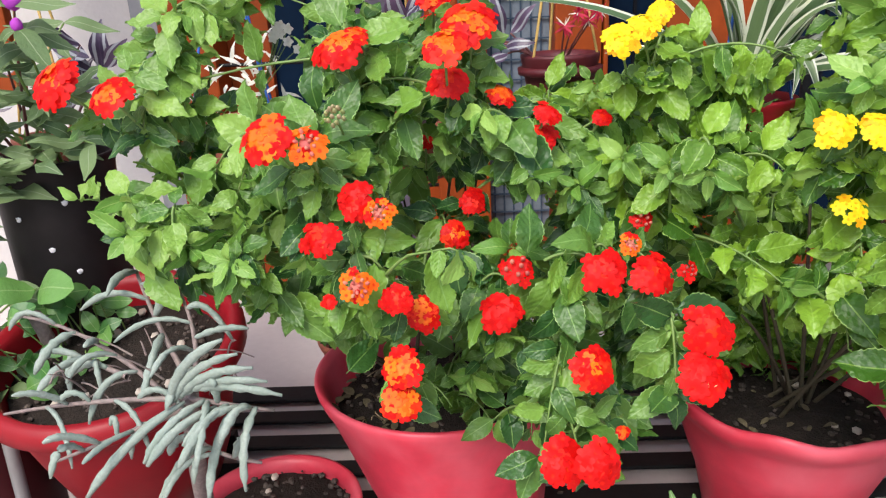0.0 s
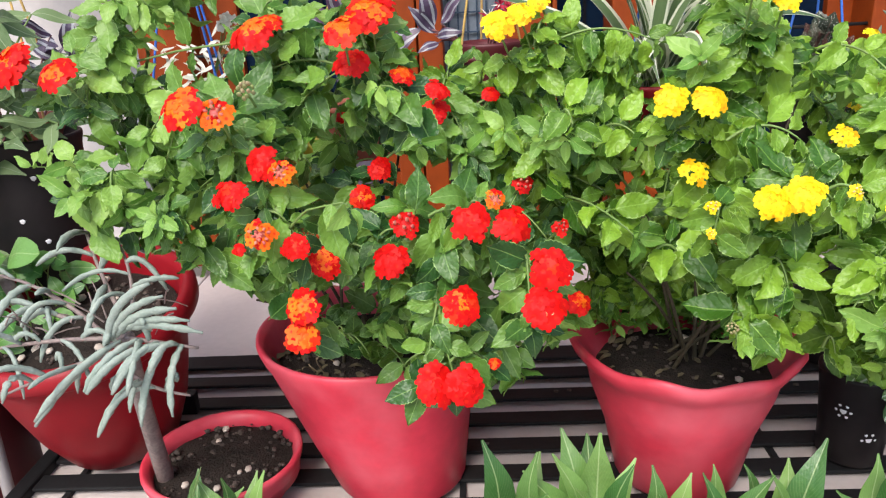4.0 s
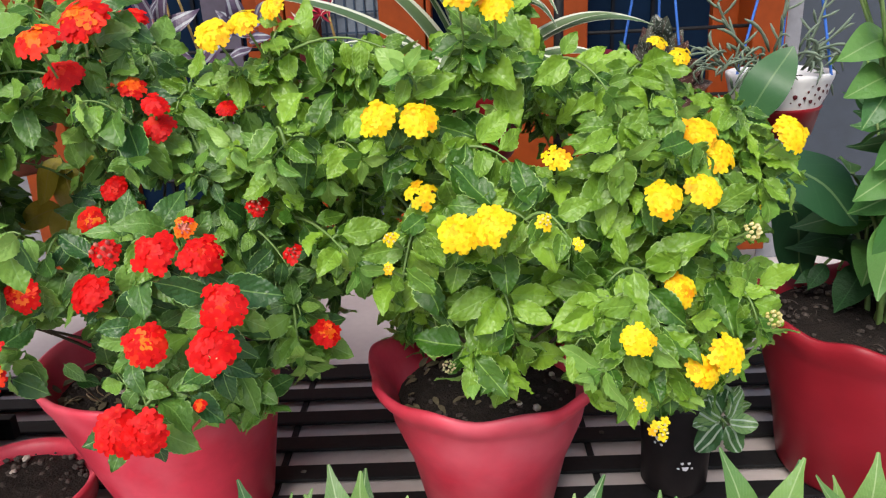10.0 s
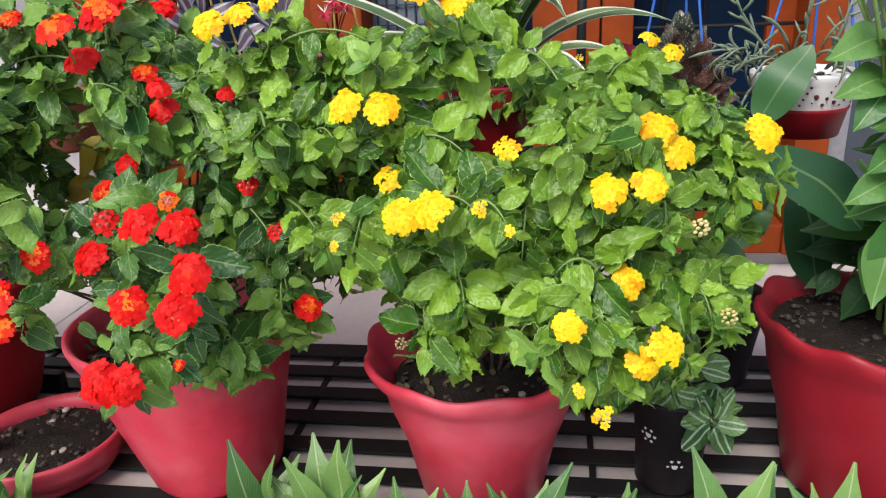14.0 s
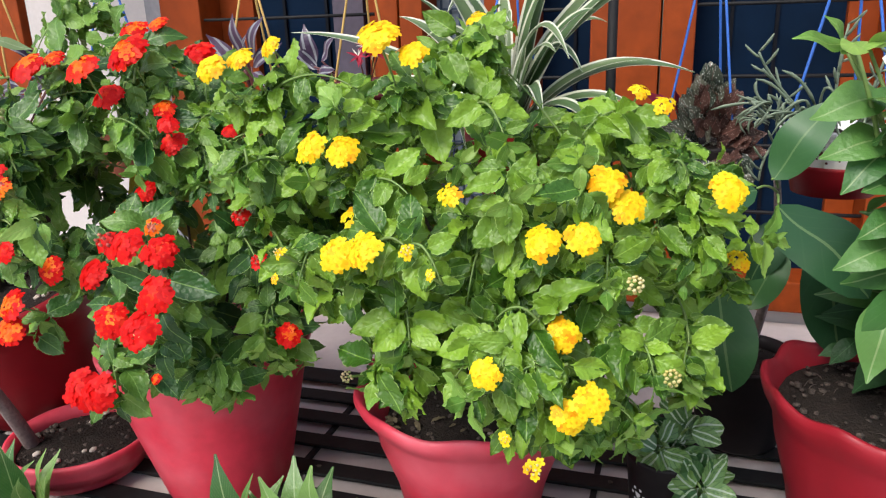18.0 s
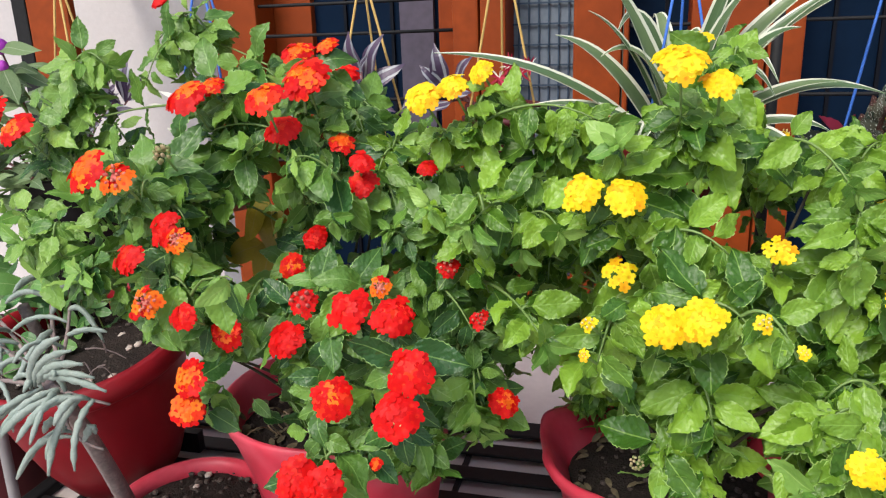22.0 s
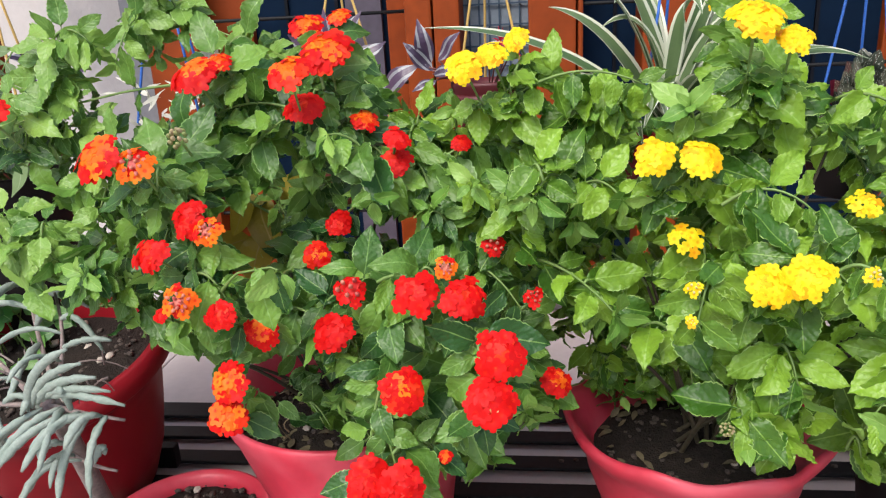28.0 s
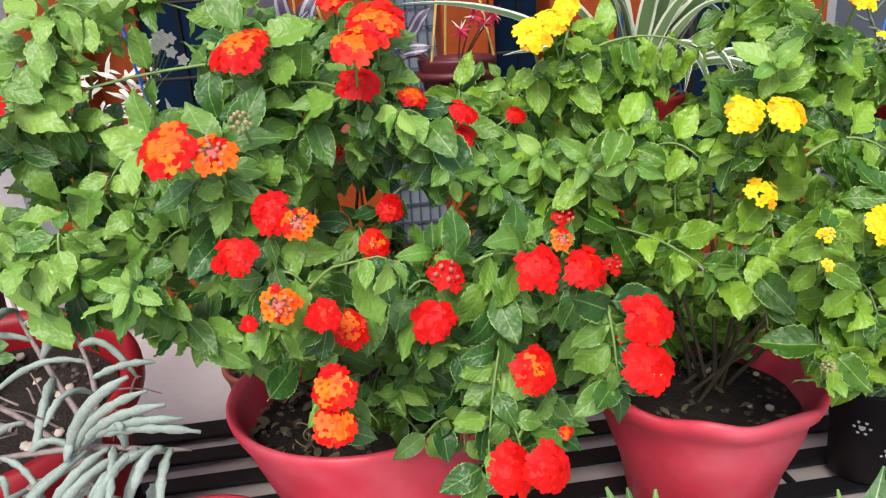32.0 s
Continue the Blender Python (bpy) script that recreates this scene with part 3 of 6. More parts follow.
def floret_mesh(name, mat, lobes=5):
    """A flat salver of rounded lobes round a small sunken throat; UV u is the distance from the throat."""
    verts, faces, uvs = [(0, 0, -0.16)], [], [(0, 0)]
    n = lobes * 4
    for k in range(n):
        a = k * math.tau / n
        verts.append((0.24 * math.cos(a), 0.24 * math.sin(a), -0.02))
        uvs.append((0.24, 0))
    for k in range(n):
        a = k * math.tau / n
        r = 0.66 + 0.38 * abs(math.cos(lobes * a / 2)) ** 0.6
        verts.append((r * math.cos(a), r * math.sin(a), 0.05 * math.sin(2 * a + 1) - 0.10 * r * r))
        uvs.append((r, 0))
    for k in range(n):
        j = (k + 1) % n
        faces += [(0, 1 + k, 1 + j), (1 + k, 1 + n + k, 1 + n + j, 1 + j)]
    return from_arrays(name, verts, faces, mat, uvs)


FLORET = {k: floret_mesh("floret", m) for k, m in dict(red=PETAL_RED, scarlet=PETAL_SCARLET, orange=PETAL_ORANGE, yellow=PETAL_YELLOW, gold=PETAL_GOLD, crimson=PETAL_CRIMSON).items()}
BUD = {k: blob("bud", m, 1, 0.05, 3) for k, m in dict(pink=PETAL_PINK, orange=PETAL_ORANGE, pale=PETAL_PALE, gold=PETAL_GOLD, dull=PETAL_DULL).items()}
CORE = {k: blob("flower_core", m, 2, 0.08, 4) for k, m in dict(red=PETAL_RED, scarlet=PETAL_SCARLET, gold=PETAL_GOLD, pink=PETAL_PINK).items()}
LANTANA = leaf_set("leaf", LEAF, w=0.56, serr=0.055, n=24, shape=OVATE, seed=1, count=9, ripple=1.1, fold=(0.02, 0.42), droop=(0.02, 0.5))
LANTANA_Y = leaf_set("leaf", LEAF_Y, w=0.54, serr=0.055, n=24, shape=OVATE, seed=2, count=11, ripple=1.5, fold=(0.04, 0.55), droop=(0.02, 0.55))
LANTANA_PALE = leaf_set("leaf", LEAF_PALE, w=0.55, serr=0.055, n=24, shape=OVATE, seed=4, count=7, ripple=1.1, fold=(0.02, 0.35), droop=(0.02, 0.4))
YOUNG = leaf_set("young_leaf", LEAF_YOUNG, w=0.46, serr=0.06, n=20, shape=OVATE, count=5, seed=3, fold=(0.2, 0.5), ripple=0.8)


def plant(root, at, origin, centre, leaves, young, rng_seed):
    """What a bush needs to grow: its thing, the place of the thing, where stems leave the soil, the middle of its crown, its leaf meshes."""
    return dict(root=root, at=Vector(at), origin=Vector(origin), centre=Vector(centre), leaves=leaves, young=young, rng=random.Random(rng_seed), grown=[], stem=STEM, nodes=[], heads=[], stems=[], open=None)


def gap(q, a, b, r):
    """Whether q lies within r of the line from a to b."""
    a, b = Vector(a), Vector(b)
    k = min(1, max(0, (q - a).dot(b - a) / (b - a).length_squared))
    return (q - a - (b - a) * k).length < r


def limbs(p, n, semi):
    """The main branches of a bush, which end inside its crown."""
    for k in range(n):
        v = Vector((math.cos(k * 2.4), math.sin(k * 2.4) * 0.9, -1.25 + 2.0 * (k % 4) / 3))
        end = p["centre"] + Vector((v.x * semi[0], v.y * semi[1], v.z * semi[2])) * (0.42 + 0.05 * (k % 3))
        foot = p["origin"] + Vector((math.cos(k * 1.9), math.sin(k * 1.9), 0)) * (0.012 + 0.035 * (k % 3) / 2)
        line = bezier(foot, foot.lerp(end, 0.5) + Vector((0, 0, 0.03)), end, 9)
        p["nodes"] += [q for q in line[4:] if not (p["open"] and p["open"](q))]
        if p["open"] and any(p["open"](q) for q in line):
            continue
        put("branch", tube("branch", [q - p["at"] for q in line], 0.0034, 0.0016, BRANCH, 6), Matrix.Identity(4), p["root"])


def shoot(p, tip, pairs=4, size=0.045, end=None, start=0.45, radius=0.0012, lead=None):
    """A stem from the soil to tip with crossed pairs of leaves on its outer part."""
    rg = p["rng"]
    o = p["origin"] + Vector((rg.uniform(-0.03, 0.03), rg.uniform(-0.03, 0.03), 0))
    tip = Vector(tip)
    mid = o.lerp(tip, 0.5) + Vector((0, 0, 0.10 + 0.05 * rg.random()))
    if p["nodes"]:
        o = min(p["nodes"], key=lambda q: (q - tip).length + 0.05 * rg.random() + 1.2 * max(0, tip.y + 0.02 - q.y))
        start = max(0.08, (start - 0.42) / 0.58)
        mid = o.lerp(tip, 0.5) + Vector((0, 0, 0.02 + 0.025 * rg.random()))
    pts = bezier(o, mid, tip, 10)
    if p["open"] and end and any(p["open"](q) for q in pts):
        return
    own = len(p["stems"])
    p["stems"].append((pts, radius, end is None))
    turn = rg.uniform(0, math.tau)
    for j in range(pairs):
        u = start + (1 - start) * (j + 0.5) / pairs
        i = min(8, int(u * 9))
        q = pts[i].lerp(pts[i + 1], u * 9 - i)
        d = (pts[i + 1] - pts[i]).normalized()
        a = d.cross(Vector((0.2, 0.5, 0.8))).normalized()
        b = d.cross(a)
        s = 0.85 * size * (1.2 - 0.45 * (j / max(1, pairs - 1)) ** 1.5) * rg.uniform(0.6, 1.25)
        for k in (0, 1):
            ang = turn + j * 1.62 + k * math.pi + rg.uniform(-0.25, 0.25)
            out = a * math.cos(ang) + b * math.sin(ang)
            high = min(1, max(0, (q.z - 0.9) / 0.22))
            face = (d * 0.35 + (q - p["centre"]).normalized() * 0.25 + Vector((rg.uniform(-0.45, 0.45), -0.45 - 0.55 * high + rg.uniform(-0.4, 0.4), 0.62 - 0.25 * high + rg.uniform(-0.25, 0.25)))).normalized()
            dirn = out + d * 0.25 + Vector((0, -0.08, rg.uniform(-0.75, -0.1)))
            dirn = (dirn - face * dirn.dot(face) * 0.55).normalized()
            p["grown"].append((rg.choice(p["leaves"]), frame_of(q + dirn * 0.002, dirn, face, s), own))
    p["nodes"] += [q for q in pts[4:8] if not (p["open"] and p["open"](q))]
    d = (pts[9] - pts[8]).normalized()
    if end == "rosette":
        a = d.cross(Vector((0.2, 0.5, 0.8))).normalized()
        b = d.cross(a)
        for k in range(rg.choice((4, 4, 6))):
            ang = turn + (k // 2) * 1.571 + (k % 2) * math.pi + rg.uniform(-0.2, 0.2)
            out = a * math.cos(ang) + b * math.sin(ang)
            dirn = (out * (1.1 - 0.3 * (k // 2)) + d * (0.45 + 0.4 * (k // 2)) + Vector((0, 0, -0.15))).normalized()
            p["grown"].append((rg.choice(p["young"]), frame_of(tip + d * 0.004 * (k // 2), dirn, (d * 0.9 + Vector((0, -0.3, 0.4)) - out * 0.3).normalized(), size * rg.uniform(0.75, 1.0) * (0.90 - 0.24 * (k // 2))), own))


def head(p, kind, x, y, z, r):
    """A flower head: short stalk, a dome of florets, and the leafy shoot that carries it."""
    rg = p["rng"]
    c = Vector((x, y, z))
    ax = ((c - p["centre"]).normalized() * 0.3 + Vector((0, -0.62, 0.58)) + Vector((rg.uniform(-0.2, 0.2), rg.uniform(-0.1, 0.1), rg.uniform(-0.1, 0.15)))).normalized()
    back = (p["centre"] - c).normalized()
    foot = c - ax * (r * 0.9 + 0.012) + back * 0.012 + Vector((0, 0, -0.008))
    shoot(p, foot, 5, 0.046, start=0.48)
    if r > 0.012:
        turn = rg.uniform(-0.5, 0.5)
        for k in range(4):
            ang = turn + k * math.pi + (k // 2) * 1.4
            out = Vector((math.cos(ang), -0.25, -0.35 + 0.35 * math.sin(ang)))
            p["grown"].append((rg.choice(p["leaves"]), frame_of(foot - ax * 0.006 * (1 + k // 2), (out + ax * 0.1).normalized(), (ax + Vector((rg.uniform(-0.3, 0.3), -0.2, 0.4))).normalized(), 0.044 * rg.uniform(0.75, 1.1)), len(p["stems"]) - 1))
    verts, faces = tube_arrays(bezier(foot - p["at"], foot.lerp(c, 0.6) - p["at"], c - ax * r * 0.35 - p["at"], 5), 0.0012, 0.0016, 5)
    small = {"bud": 5, "bud_y": 5, "seed": 0}.get(kind)
    r *= 1.2 if z > 1.06 and kind in ("red", "mixed", "orange", "faded") else 0.98
    p["heads"].append((c, r))
    h = put("flower_head", from_arrays("flower_head", verts, faces, STEM), Matrix.Identity(4), p["root"])
    q = ax.to_track_quat("Z", "Y").to_matrix().to_4x4()
    base = Matrix.Translation(c - p["at"]) @ q
    n, wide, fs = 26, 1.22, 0.36
    core = {"orange": "scarlet", "mixed": "scarlet", "yellow": "gold", "faded": "pink"}.get(kind, "red")
    if kind == "faded":
        put("flower_core", CORE[core], base @ Matrix.Translation((0, 0, -r * 0.05)) @ Matrix.Diagonal((r * 0.42, r * 0.42, r * 0.3, 1)), h)
    if kind in ("red", "mixed", "orange", "yellow"):
        put("flower_core", CORE[core], base @ Matrix.Translation((0, 0, -r * 0.08)) @ Matrix.Diagonal((r * 0.72, r * 0.72, r * 0.22, 1)), h)
    if kind in ("sparse", "sparse_y"):
        n, fs = 11, 0.36
    elif kind == "yellow":
        n, fs = 24, 0.335
    elif kind == "faded":
        n, fs = 24, 0.37
    elif kind in ("bud", "bud_y"):
        n, fs, wide = (5, 0.5, 1.2) if r > 0.007 else (3, 0.8, 0.9)
    elif kind in ("seed", "spent"):
        n = 0
    for i in range(n):
        cz = 1 - (1 - math.cos(wide)) * (i + 0.5) / n
        sz = math.sqrt(max(0, 1 - cz * cz))
        a = i * 2.39996 + rg.uniform(-0.2, 0.2)
        jit = rg.uniform(0.80, 1.18)
        pos = Vector((sz * math.cos(a), sz * math.sin(a), cz * 0.40)) * r * 0.86 * jit
        nor = Vector((sz * math.cos(a), sz * math.sin(a), cz + 0.85)) + Vector((rg.uniform(-0.3, 0.3), rg.uniform(-0.3, 0.3), 0))
        inner = i / n
        col = "red"
        if kind == "mixed":
            col = "orange" if inner < 0.24 and rg.random() < 0.8 else "red" if rg.random() < 0.8 else "scarlet"
        elif kind == "orange":
            col = "orange" if inner < 0.45 else "scarlet" if rg.random() < 0.35 else "red"
        elif kind == "red":
            col = "scarlet" if inner < 0.12 and rg.random() < 0.5 else "red"
        elif kind == "faded":
            if inner < 0.42:
                put("bud", BUD["pink"], base @ Matrix.Translation(pos * 1.0) @ pos.to_track_quat("Z", "Y").to_matrix().to_4x4() @ Matrix.Diagonal((r * 0.11, r * 0.11, r * 0.17, 1)), h)
                continue
            col = "orange" if rg.random() < 0.7 else "red"
        elif kind in ("yellow", "sparse_y", "bud_y"):
            col = "gold" if (inner > 0.75 and rg.random() < 0.4) or rg.random() < 0.06 else "yellow"
        m = base @ Matrix.Translation(pos) @ nor.to_track_quat("Z", "Y").to_matrix().to_4x4() @ Matrix.Rotation(rg.uniform(0, 6), 4, "Z")
        s = r * fs * rg.uniform(0.85, 1.15)
        put("floret", FLORET[col], m @ Matrix.Diagonal((s, s, s, 1)), h)
    if kind in ("seed", "spent", "bud", "bud_y", "sparse"):
        for i in range(16 if kind in ("seed", "spent") else 6):
            cz = 1 - (i + 0.5) / 14 * 1.1
            sz = math.sqrt(max(0, 1 - cz * cz))
            a = i * 2.4
            s = r * (0.2 if kind in ("seed", "spent") else 0.14)
            put("bud", BUD["dull" if kind == "spent" else "pale" if kind in ("seed", "bud_y") else "pink"], base @ Matrix.Translation(Vector((sz * math.cos(a), sz * math.sin(a), cz)) * r * 0.75) @ Matrix.Diagonal((s, s, s * 1.6, 1)), h)


def crown(p, n, semi, low=-0.55, back=0.45, inner=0.72, size=0.046, pairs=5, centre=None, skip=None):
    """n leafy shoots that end on an uneven egg-shaped crown."""
    rg = p["rng"]
    done = 0
    c = Vector(centre) if centre else p["centre"]
    while done < n:
        v = Vector((rg.gauss(0, 1), rg.gauss(0, 1), rg.gauss(0, 1))).normalized()
        if v.z < low or v.y > back:
            continue
        k = rg.uniform(inner, 1.0)
        if skip and skip(c + Vector((v.x * semi[0], v.y * semi[1], v.z * semi[2])) * k):
            continue
        tip = c + Vector((v.x * semi[0], v.y * semi[1], v.z * semi[2])) * k
        shoot(p, tip, pairs, size * rg.uniform(0.85, 1.15), "rosette", start=0.38)
        done += 1


def finish(p, most=300, bare=None):
    """The leaves nearest to the path as objects of their own, those behind them joined."""
    def shaded(q):
        """Flowers stand clear of the leaves towards the light."""
        return any((q - c).length < 0.16 and gap(q, c, c + Vector((0.15, -0.78, 0.25)) * 0.2, r * 1.1) for c, r in p["heads"])

    grown = [it for it in p["grown"] if not (bare and bare(it[1] @ Vector((0, 0.5, 0)))) and not any(shaded(it[1] @ Vector((0, k, 0))) for k in (0.25, 0.6, 0.95))]
    live = {it[2] for it in grown}
    for k, (pts, radius, flowering) in enumerate(p["stems"]):
        inner = pts[:7] if flowering else pts
        if (k in live and not any(shaded(q) for q in inner[2:])) or (flowering and not any(shaded(q) for q in inner[3:])):
            line = [q for q in pts if not (bare and bare(q))]
            if len(line) > 3:
                put("stem", tube("stem", [q - p["at"] for q in line], radius * 1.6, radius * 0.7, p["stem"], 5), Matrix.Identity(4), p["root"])
    g = sorted(grown, key=lambda it: it[1].translation.y)
    shift = Matrix.Translation(-p["at"])
    for me, m, _ in g[:most]:
        put(me.name.split(".")[0], me, shift @ m, p["root"])
    for mats in {me.materials[0].name: me.materials[0] for me, m, _ in g[most:]}.values():
        part("foliage", joined("foliage", [(me, shift @ m) for me, m, _ in g[most:] if me.materials[0] == mats], mats), None, p["root"], "further leaves of the bush", "stuff")


# red lantana
RL = thing("potted_red_lantana", "bushy lantana with red and orange flowers in a faded red pot", "potted plant", "potted lantanas", (-0.054, 0.922, BENCH))
crooked = lathe("pot", pot_profile(0.175, 0.246, 0.100, lip=0.009, flare=0.97), POT_PINK, 80)
for v in crooked.vertices:
    v.co.x += 0.036 * max(0, 1 - v.co.z / 0.246) ** 1.3
    v.co.y -= 0.030 * max(0, 1 - v.co.z / 0.246) ** 1.3
part("pot", crooked, None, RL, "sun-faded red plastic pot, slightly crooked")
soil(RL, 0.154, 0.194, 11, 90, 2)
red = plant(RL, (-0.054, 0.922, BENCH), (-0.058, 0.92, BENCH + 0.18), (-0.06, 0.86, 0.93), LANTANA, YOUNG, 21)
red["open"] = lambda q: gap(q, (-0.185, 0.97, 0.924), (0.04, 0.50, 1.05), 0.026)
limbs(red, 16, (0.30, 0.29, 0.25))
head(red, "orange", -0.020, 0.710, 1.148, 0.0183)
head(red, "mixed", 0.005, 0.765, 1.163, 0.0251)
head(red, "orange", -0.032, 0.828, 1.189, 0.0165)
head(red, "orange", 0.003, 0.834, 1.198, 0.0126)
head(red, "red", -0.018, 0.746, 1.111, 0.0173)
head(red, "mixed", -0.121, 0.727, 1.149, 0.0210)
head(red, "orange", -0.111, 0.761, 1.158, 0.0126)
head(red, "orange", -0.171, 0.612, 1.086, 0.0192)
head(red, "faded", -0.137, 0.613, 1.081, 0.0153)
head(red, "red", -0.103, 0.628, 1.025, 0.0185)
head(red, "faded", -0.081, 0.616, 1.017, 0.0146)
head(red, "red", -0.132, 0.605, 0.999, 0.0188)
head(red, "faded", -0.101, 0.583, 0.962, 0.0166)
head(red, "red", -0.069, 0.592, 0.945, 0.0145)
head(red, "mixed", -0.050, 0.636, 0.910, 0.0183)
head(red, "red", -0.130, 0.598, 0.942, 0.0074)
head(red, "orange", -0.068, 0.587, 0.880, 0.0198)
head(red, "orange", -0.070, 0.579, 0.849, 0.0198)
head(red, "red", 0.024, 0.625, 0.913, 0.0205)
head(red, "sparse", 0.040, 0.640, 0.950, 0.0180)
head(red, "red", 0.111, 0.589, 0.965, 0.0208)
head(red, "red", 0.152, 0.592, 0.960, 0.0201)
head(red, "faded", 0.136, 0.606, 0.983, 0.0108)
head(red, "sparse", 0.172, 0.721, 0.967, 0.0136)
head(red, "bud", 0.212, 0.687, 0.923, 0.0110)
head(red, "red", 0.185, 0.537, 0.933, 0.0219)
head(red, "red", 0.176, 0.516, 0.902, 0.0215)
head(red, "mixed", 0.098, 0.564, 0.886, 0.0201)
head(red, "red", 0.070, 0.535, 0.813, 0.0229)
head(red, "red", 0.099, 0.528, 0.815, 0.0213)
head(red, "orange", 0.130, 0.581, 0.810, 0.0070)
head(red, "mixed", 0.234, 0.702, 0.823, 0.0165)
head(red, "red", 0.001, 0.764, 0.983, 0.0150)
head(red, "mixed", -0.019, 0.739, 0.954, 0.0162)
head(red, "red", 0.072, 0.742, 1.053, 0.0184)
head(red, "red", 0.078, 0.731, 1.078, 0.0124)
head(red, "red", -0.050, 0.836, 1.035, 0.0103)
head(red, "red", 0.139, 0.772, 1.065, 0.0093)
head(red, "mixed", -0.413, 0.743, 1.126, 0.0247)
head(red, "mixed", -0.345, 0.712, 1.117, 0.0210)
head(red, "red", -0.037, 0.979, 1.156, 0.0215)
head(red, "orange", 0.035, 0.783, 1.091, 0.0129)
head(red, "spent", -0.121, 0.669, 1.095, 0.0120)
head(red, "red", -0.345, 1.03, 1.268, 0.0150)
crown(red, 62, (0.30, 0.29, 0.25), size=0.050, pairs=6, inner=0.55, centre=(-0.05, 0.86, 0.93))
crown(red, 15, (0.16, 0.16, 0.15), centre=(-0.25, 0.80, 0.97), low=-0.8, size=0.050)
red["leaves"] = LANTANA_PALE
crown(red, 10, (0.13, 0.12, 0.13), centre=(-0.30, 0.78, 1.03), low=-0.8, size=0.050)
red["leaves"] = LANTANA
crown(red, 22, (0.27, 0.10, 0.17), centre=(-0.02, 1.0, 0.96), low=-0.8, back=1.0)
crown(red, 20, (0.20, 0.06, 0.11), centre=(0.06, 0.99, 0.80), low=-0.9, back=1.0)
crown(red, 14, (0.13, 0.10, 0.09), centre=(0.11, 0.76, 0.78), low=-0.9, size=0.048)
crown(red, 7, (0.15, 0.16, 0.15), centre=(-0.22, 0.92, 0.95), low=-0.6)
crown(red, 22, (0.22, 0.10, 0.09), centre=(0.03, 0.70, 0.81), low=-0.9, size=0.05)
crown(red, 6, (0.05, 0.02, 0.06), centre=(-0.285, 0.985, 0.915), low=-0.9, back=1.0, size=0.05)


red["leaves"] = LANTANA_PALE
for tip in ((-0.312, 1.03, 1.243), (-0.338, 1.02, 1.200), (-0.268, 1.03, 1.216), (-0.305, 1.02, 1.165), (-0.285, 0.76, 1.190), (-0.250, 0.765, 1.185), (-0.290, 0.77, 1.150), (-0.143, 0.92, 1.167), (-0.165, 0.90, 1.150), (-0.33, 0.78, 1.14), (-0.31, 0.76, 1.09),
            (-0.33, 0.95, 1.16), (-0.375, 0.86, 1.13), (-0.40, 0.80, 1.08)):
    shoot(red, tip, 6, 0.05, "rosette", start=0.45)
red["leaves"] = LANTANA


def red_bare(q):
    """The bush is open over the front of its pot and where the yellowing plant shows through."""
    low = float(np.interp(q.x, (-0.40, -0.33, -0.28, -0.20, -0.15, -0.10, -0.05, 0.03, 0.20), (0.95, 0.865, 0.84, 0.82, 0.785, 0.755, 0.70, 0.65, 0.63))) + 0.42 * (0.85 - q.y)
    return (q.z < low and q.y < 1.0) or gap(q, (-0.185, 0.96, 0.924), (0.21, 0.0, 1.19), 0.037) or gap(q, (-0.185, 0.96, 0.92), (-0.29, 0.67, 1.235), 0.022) or gap(q, (-0.185, 0.96, 0.924), (0.33, -0.04, 1.195), 0.030) or gap(q, (-0.11, 0.80, 0.78), (0.21, 0.0, 1.19), 0.03)


for tip in ((0.20, 0.80, 0.83), (0.22, 0.84, 0.88), (0.17, 0.86, 0.78), (0.19, 0.92, 0.85), (0.14, 0.78, 0.76), (-0.09, 0.80, 0.745), (-0.06, 0.77, 0.73), (0.06, 0.74, 0.70), (0.0, 0.73, 0.705), (0.10, 0.76, 0.70), (0.13, 0.80, 0.72), (-0.02, 0.75, 0.71), (-0.06, 0.78, 0.715), (-0.03, 0.76, 0.70), (-0.085, 0.80, 0.74), (-0.045, 0.80, 0.72), (-0.02, 0.79, 0.69), (0.02, 0.77, 0.69)):
    shoot(red, tip, 4, 0.05, "rosette", start=0.5)
finish(red, bare=red_bare)
for k in range(7):
    a = k * 0.9
    d = Vector((math.cos(a), -0.45, math.sin(a))).normalized()
    put("withered_floret", BUD["pale"], Matrix.Translation(Vector((0.179, 0.509, 0.895)) - red["at"] + d * 0.0045) @ d.to_track_quat("Z", "Y").to_matrix().to_4x4() @ Matrix.Diagonal((0.0009, 0.0009, 0.0048, 1)), RL)

# yellow lantana
YL = thing("potted_yellow_lantana", "bushy lantana with golden yellow flowers in a wavy-rimmed red pot", "potted plant", "potted lantanas", (0.416, 0.882, BENCH))
part("pot", lathe("pot", pot_profile(0.165, 0.234, 0.090, lip=0.018, flare=0.85), POT_PINK, 96, scallop(6, 0.026, 9, 0.005)), None, YL, "sun-faded red plastic pot with a scalloped rim")
soil(YL, 0.127, 0.178, 12, 90, 5)
yel = plant(YL, (0.416, 0.882, BENCH), (0.43, 0.89, BENCH + 0.172), (0.47, 0.82, 0.95), LANTANA_Y, YOUNG, 22)


def too_high(q):
    """Above the uneven top of the bush, which falls away to its far side but for one tall shoot."""
    return q.z > 1.232 - q.y * (0.128 + max(0, q.x - 0.40) * 0.15) and q.x > 0.27 and not 0.40 < q.x < 0.475


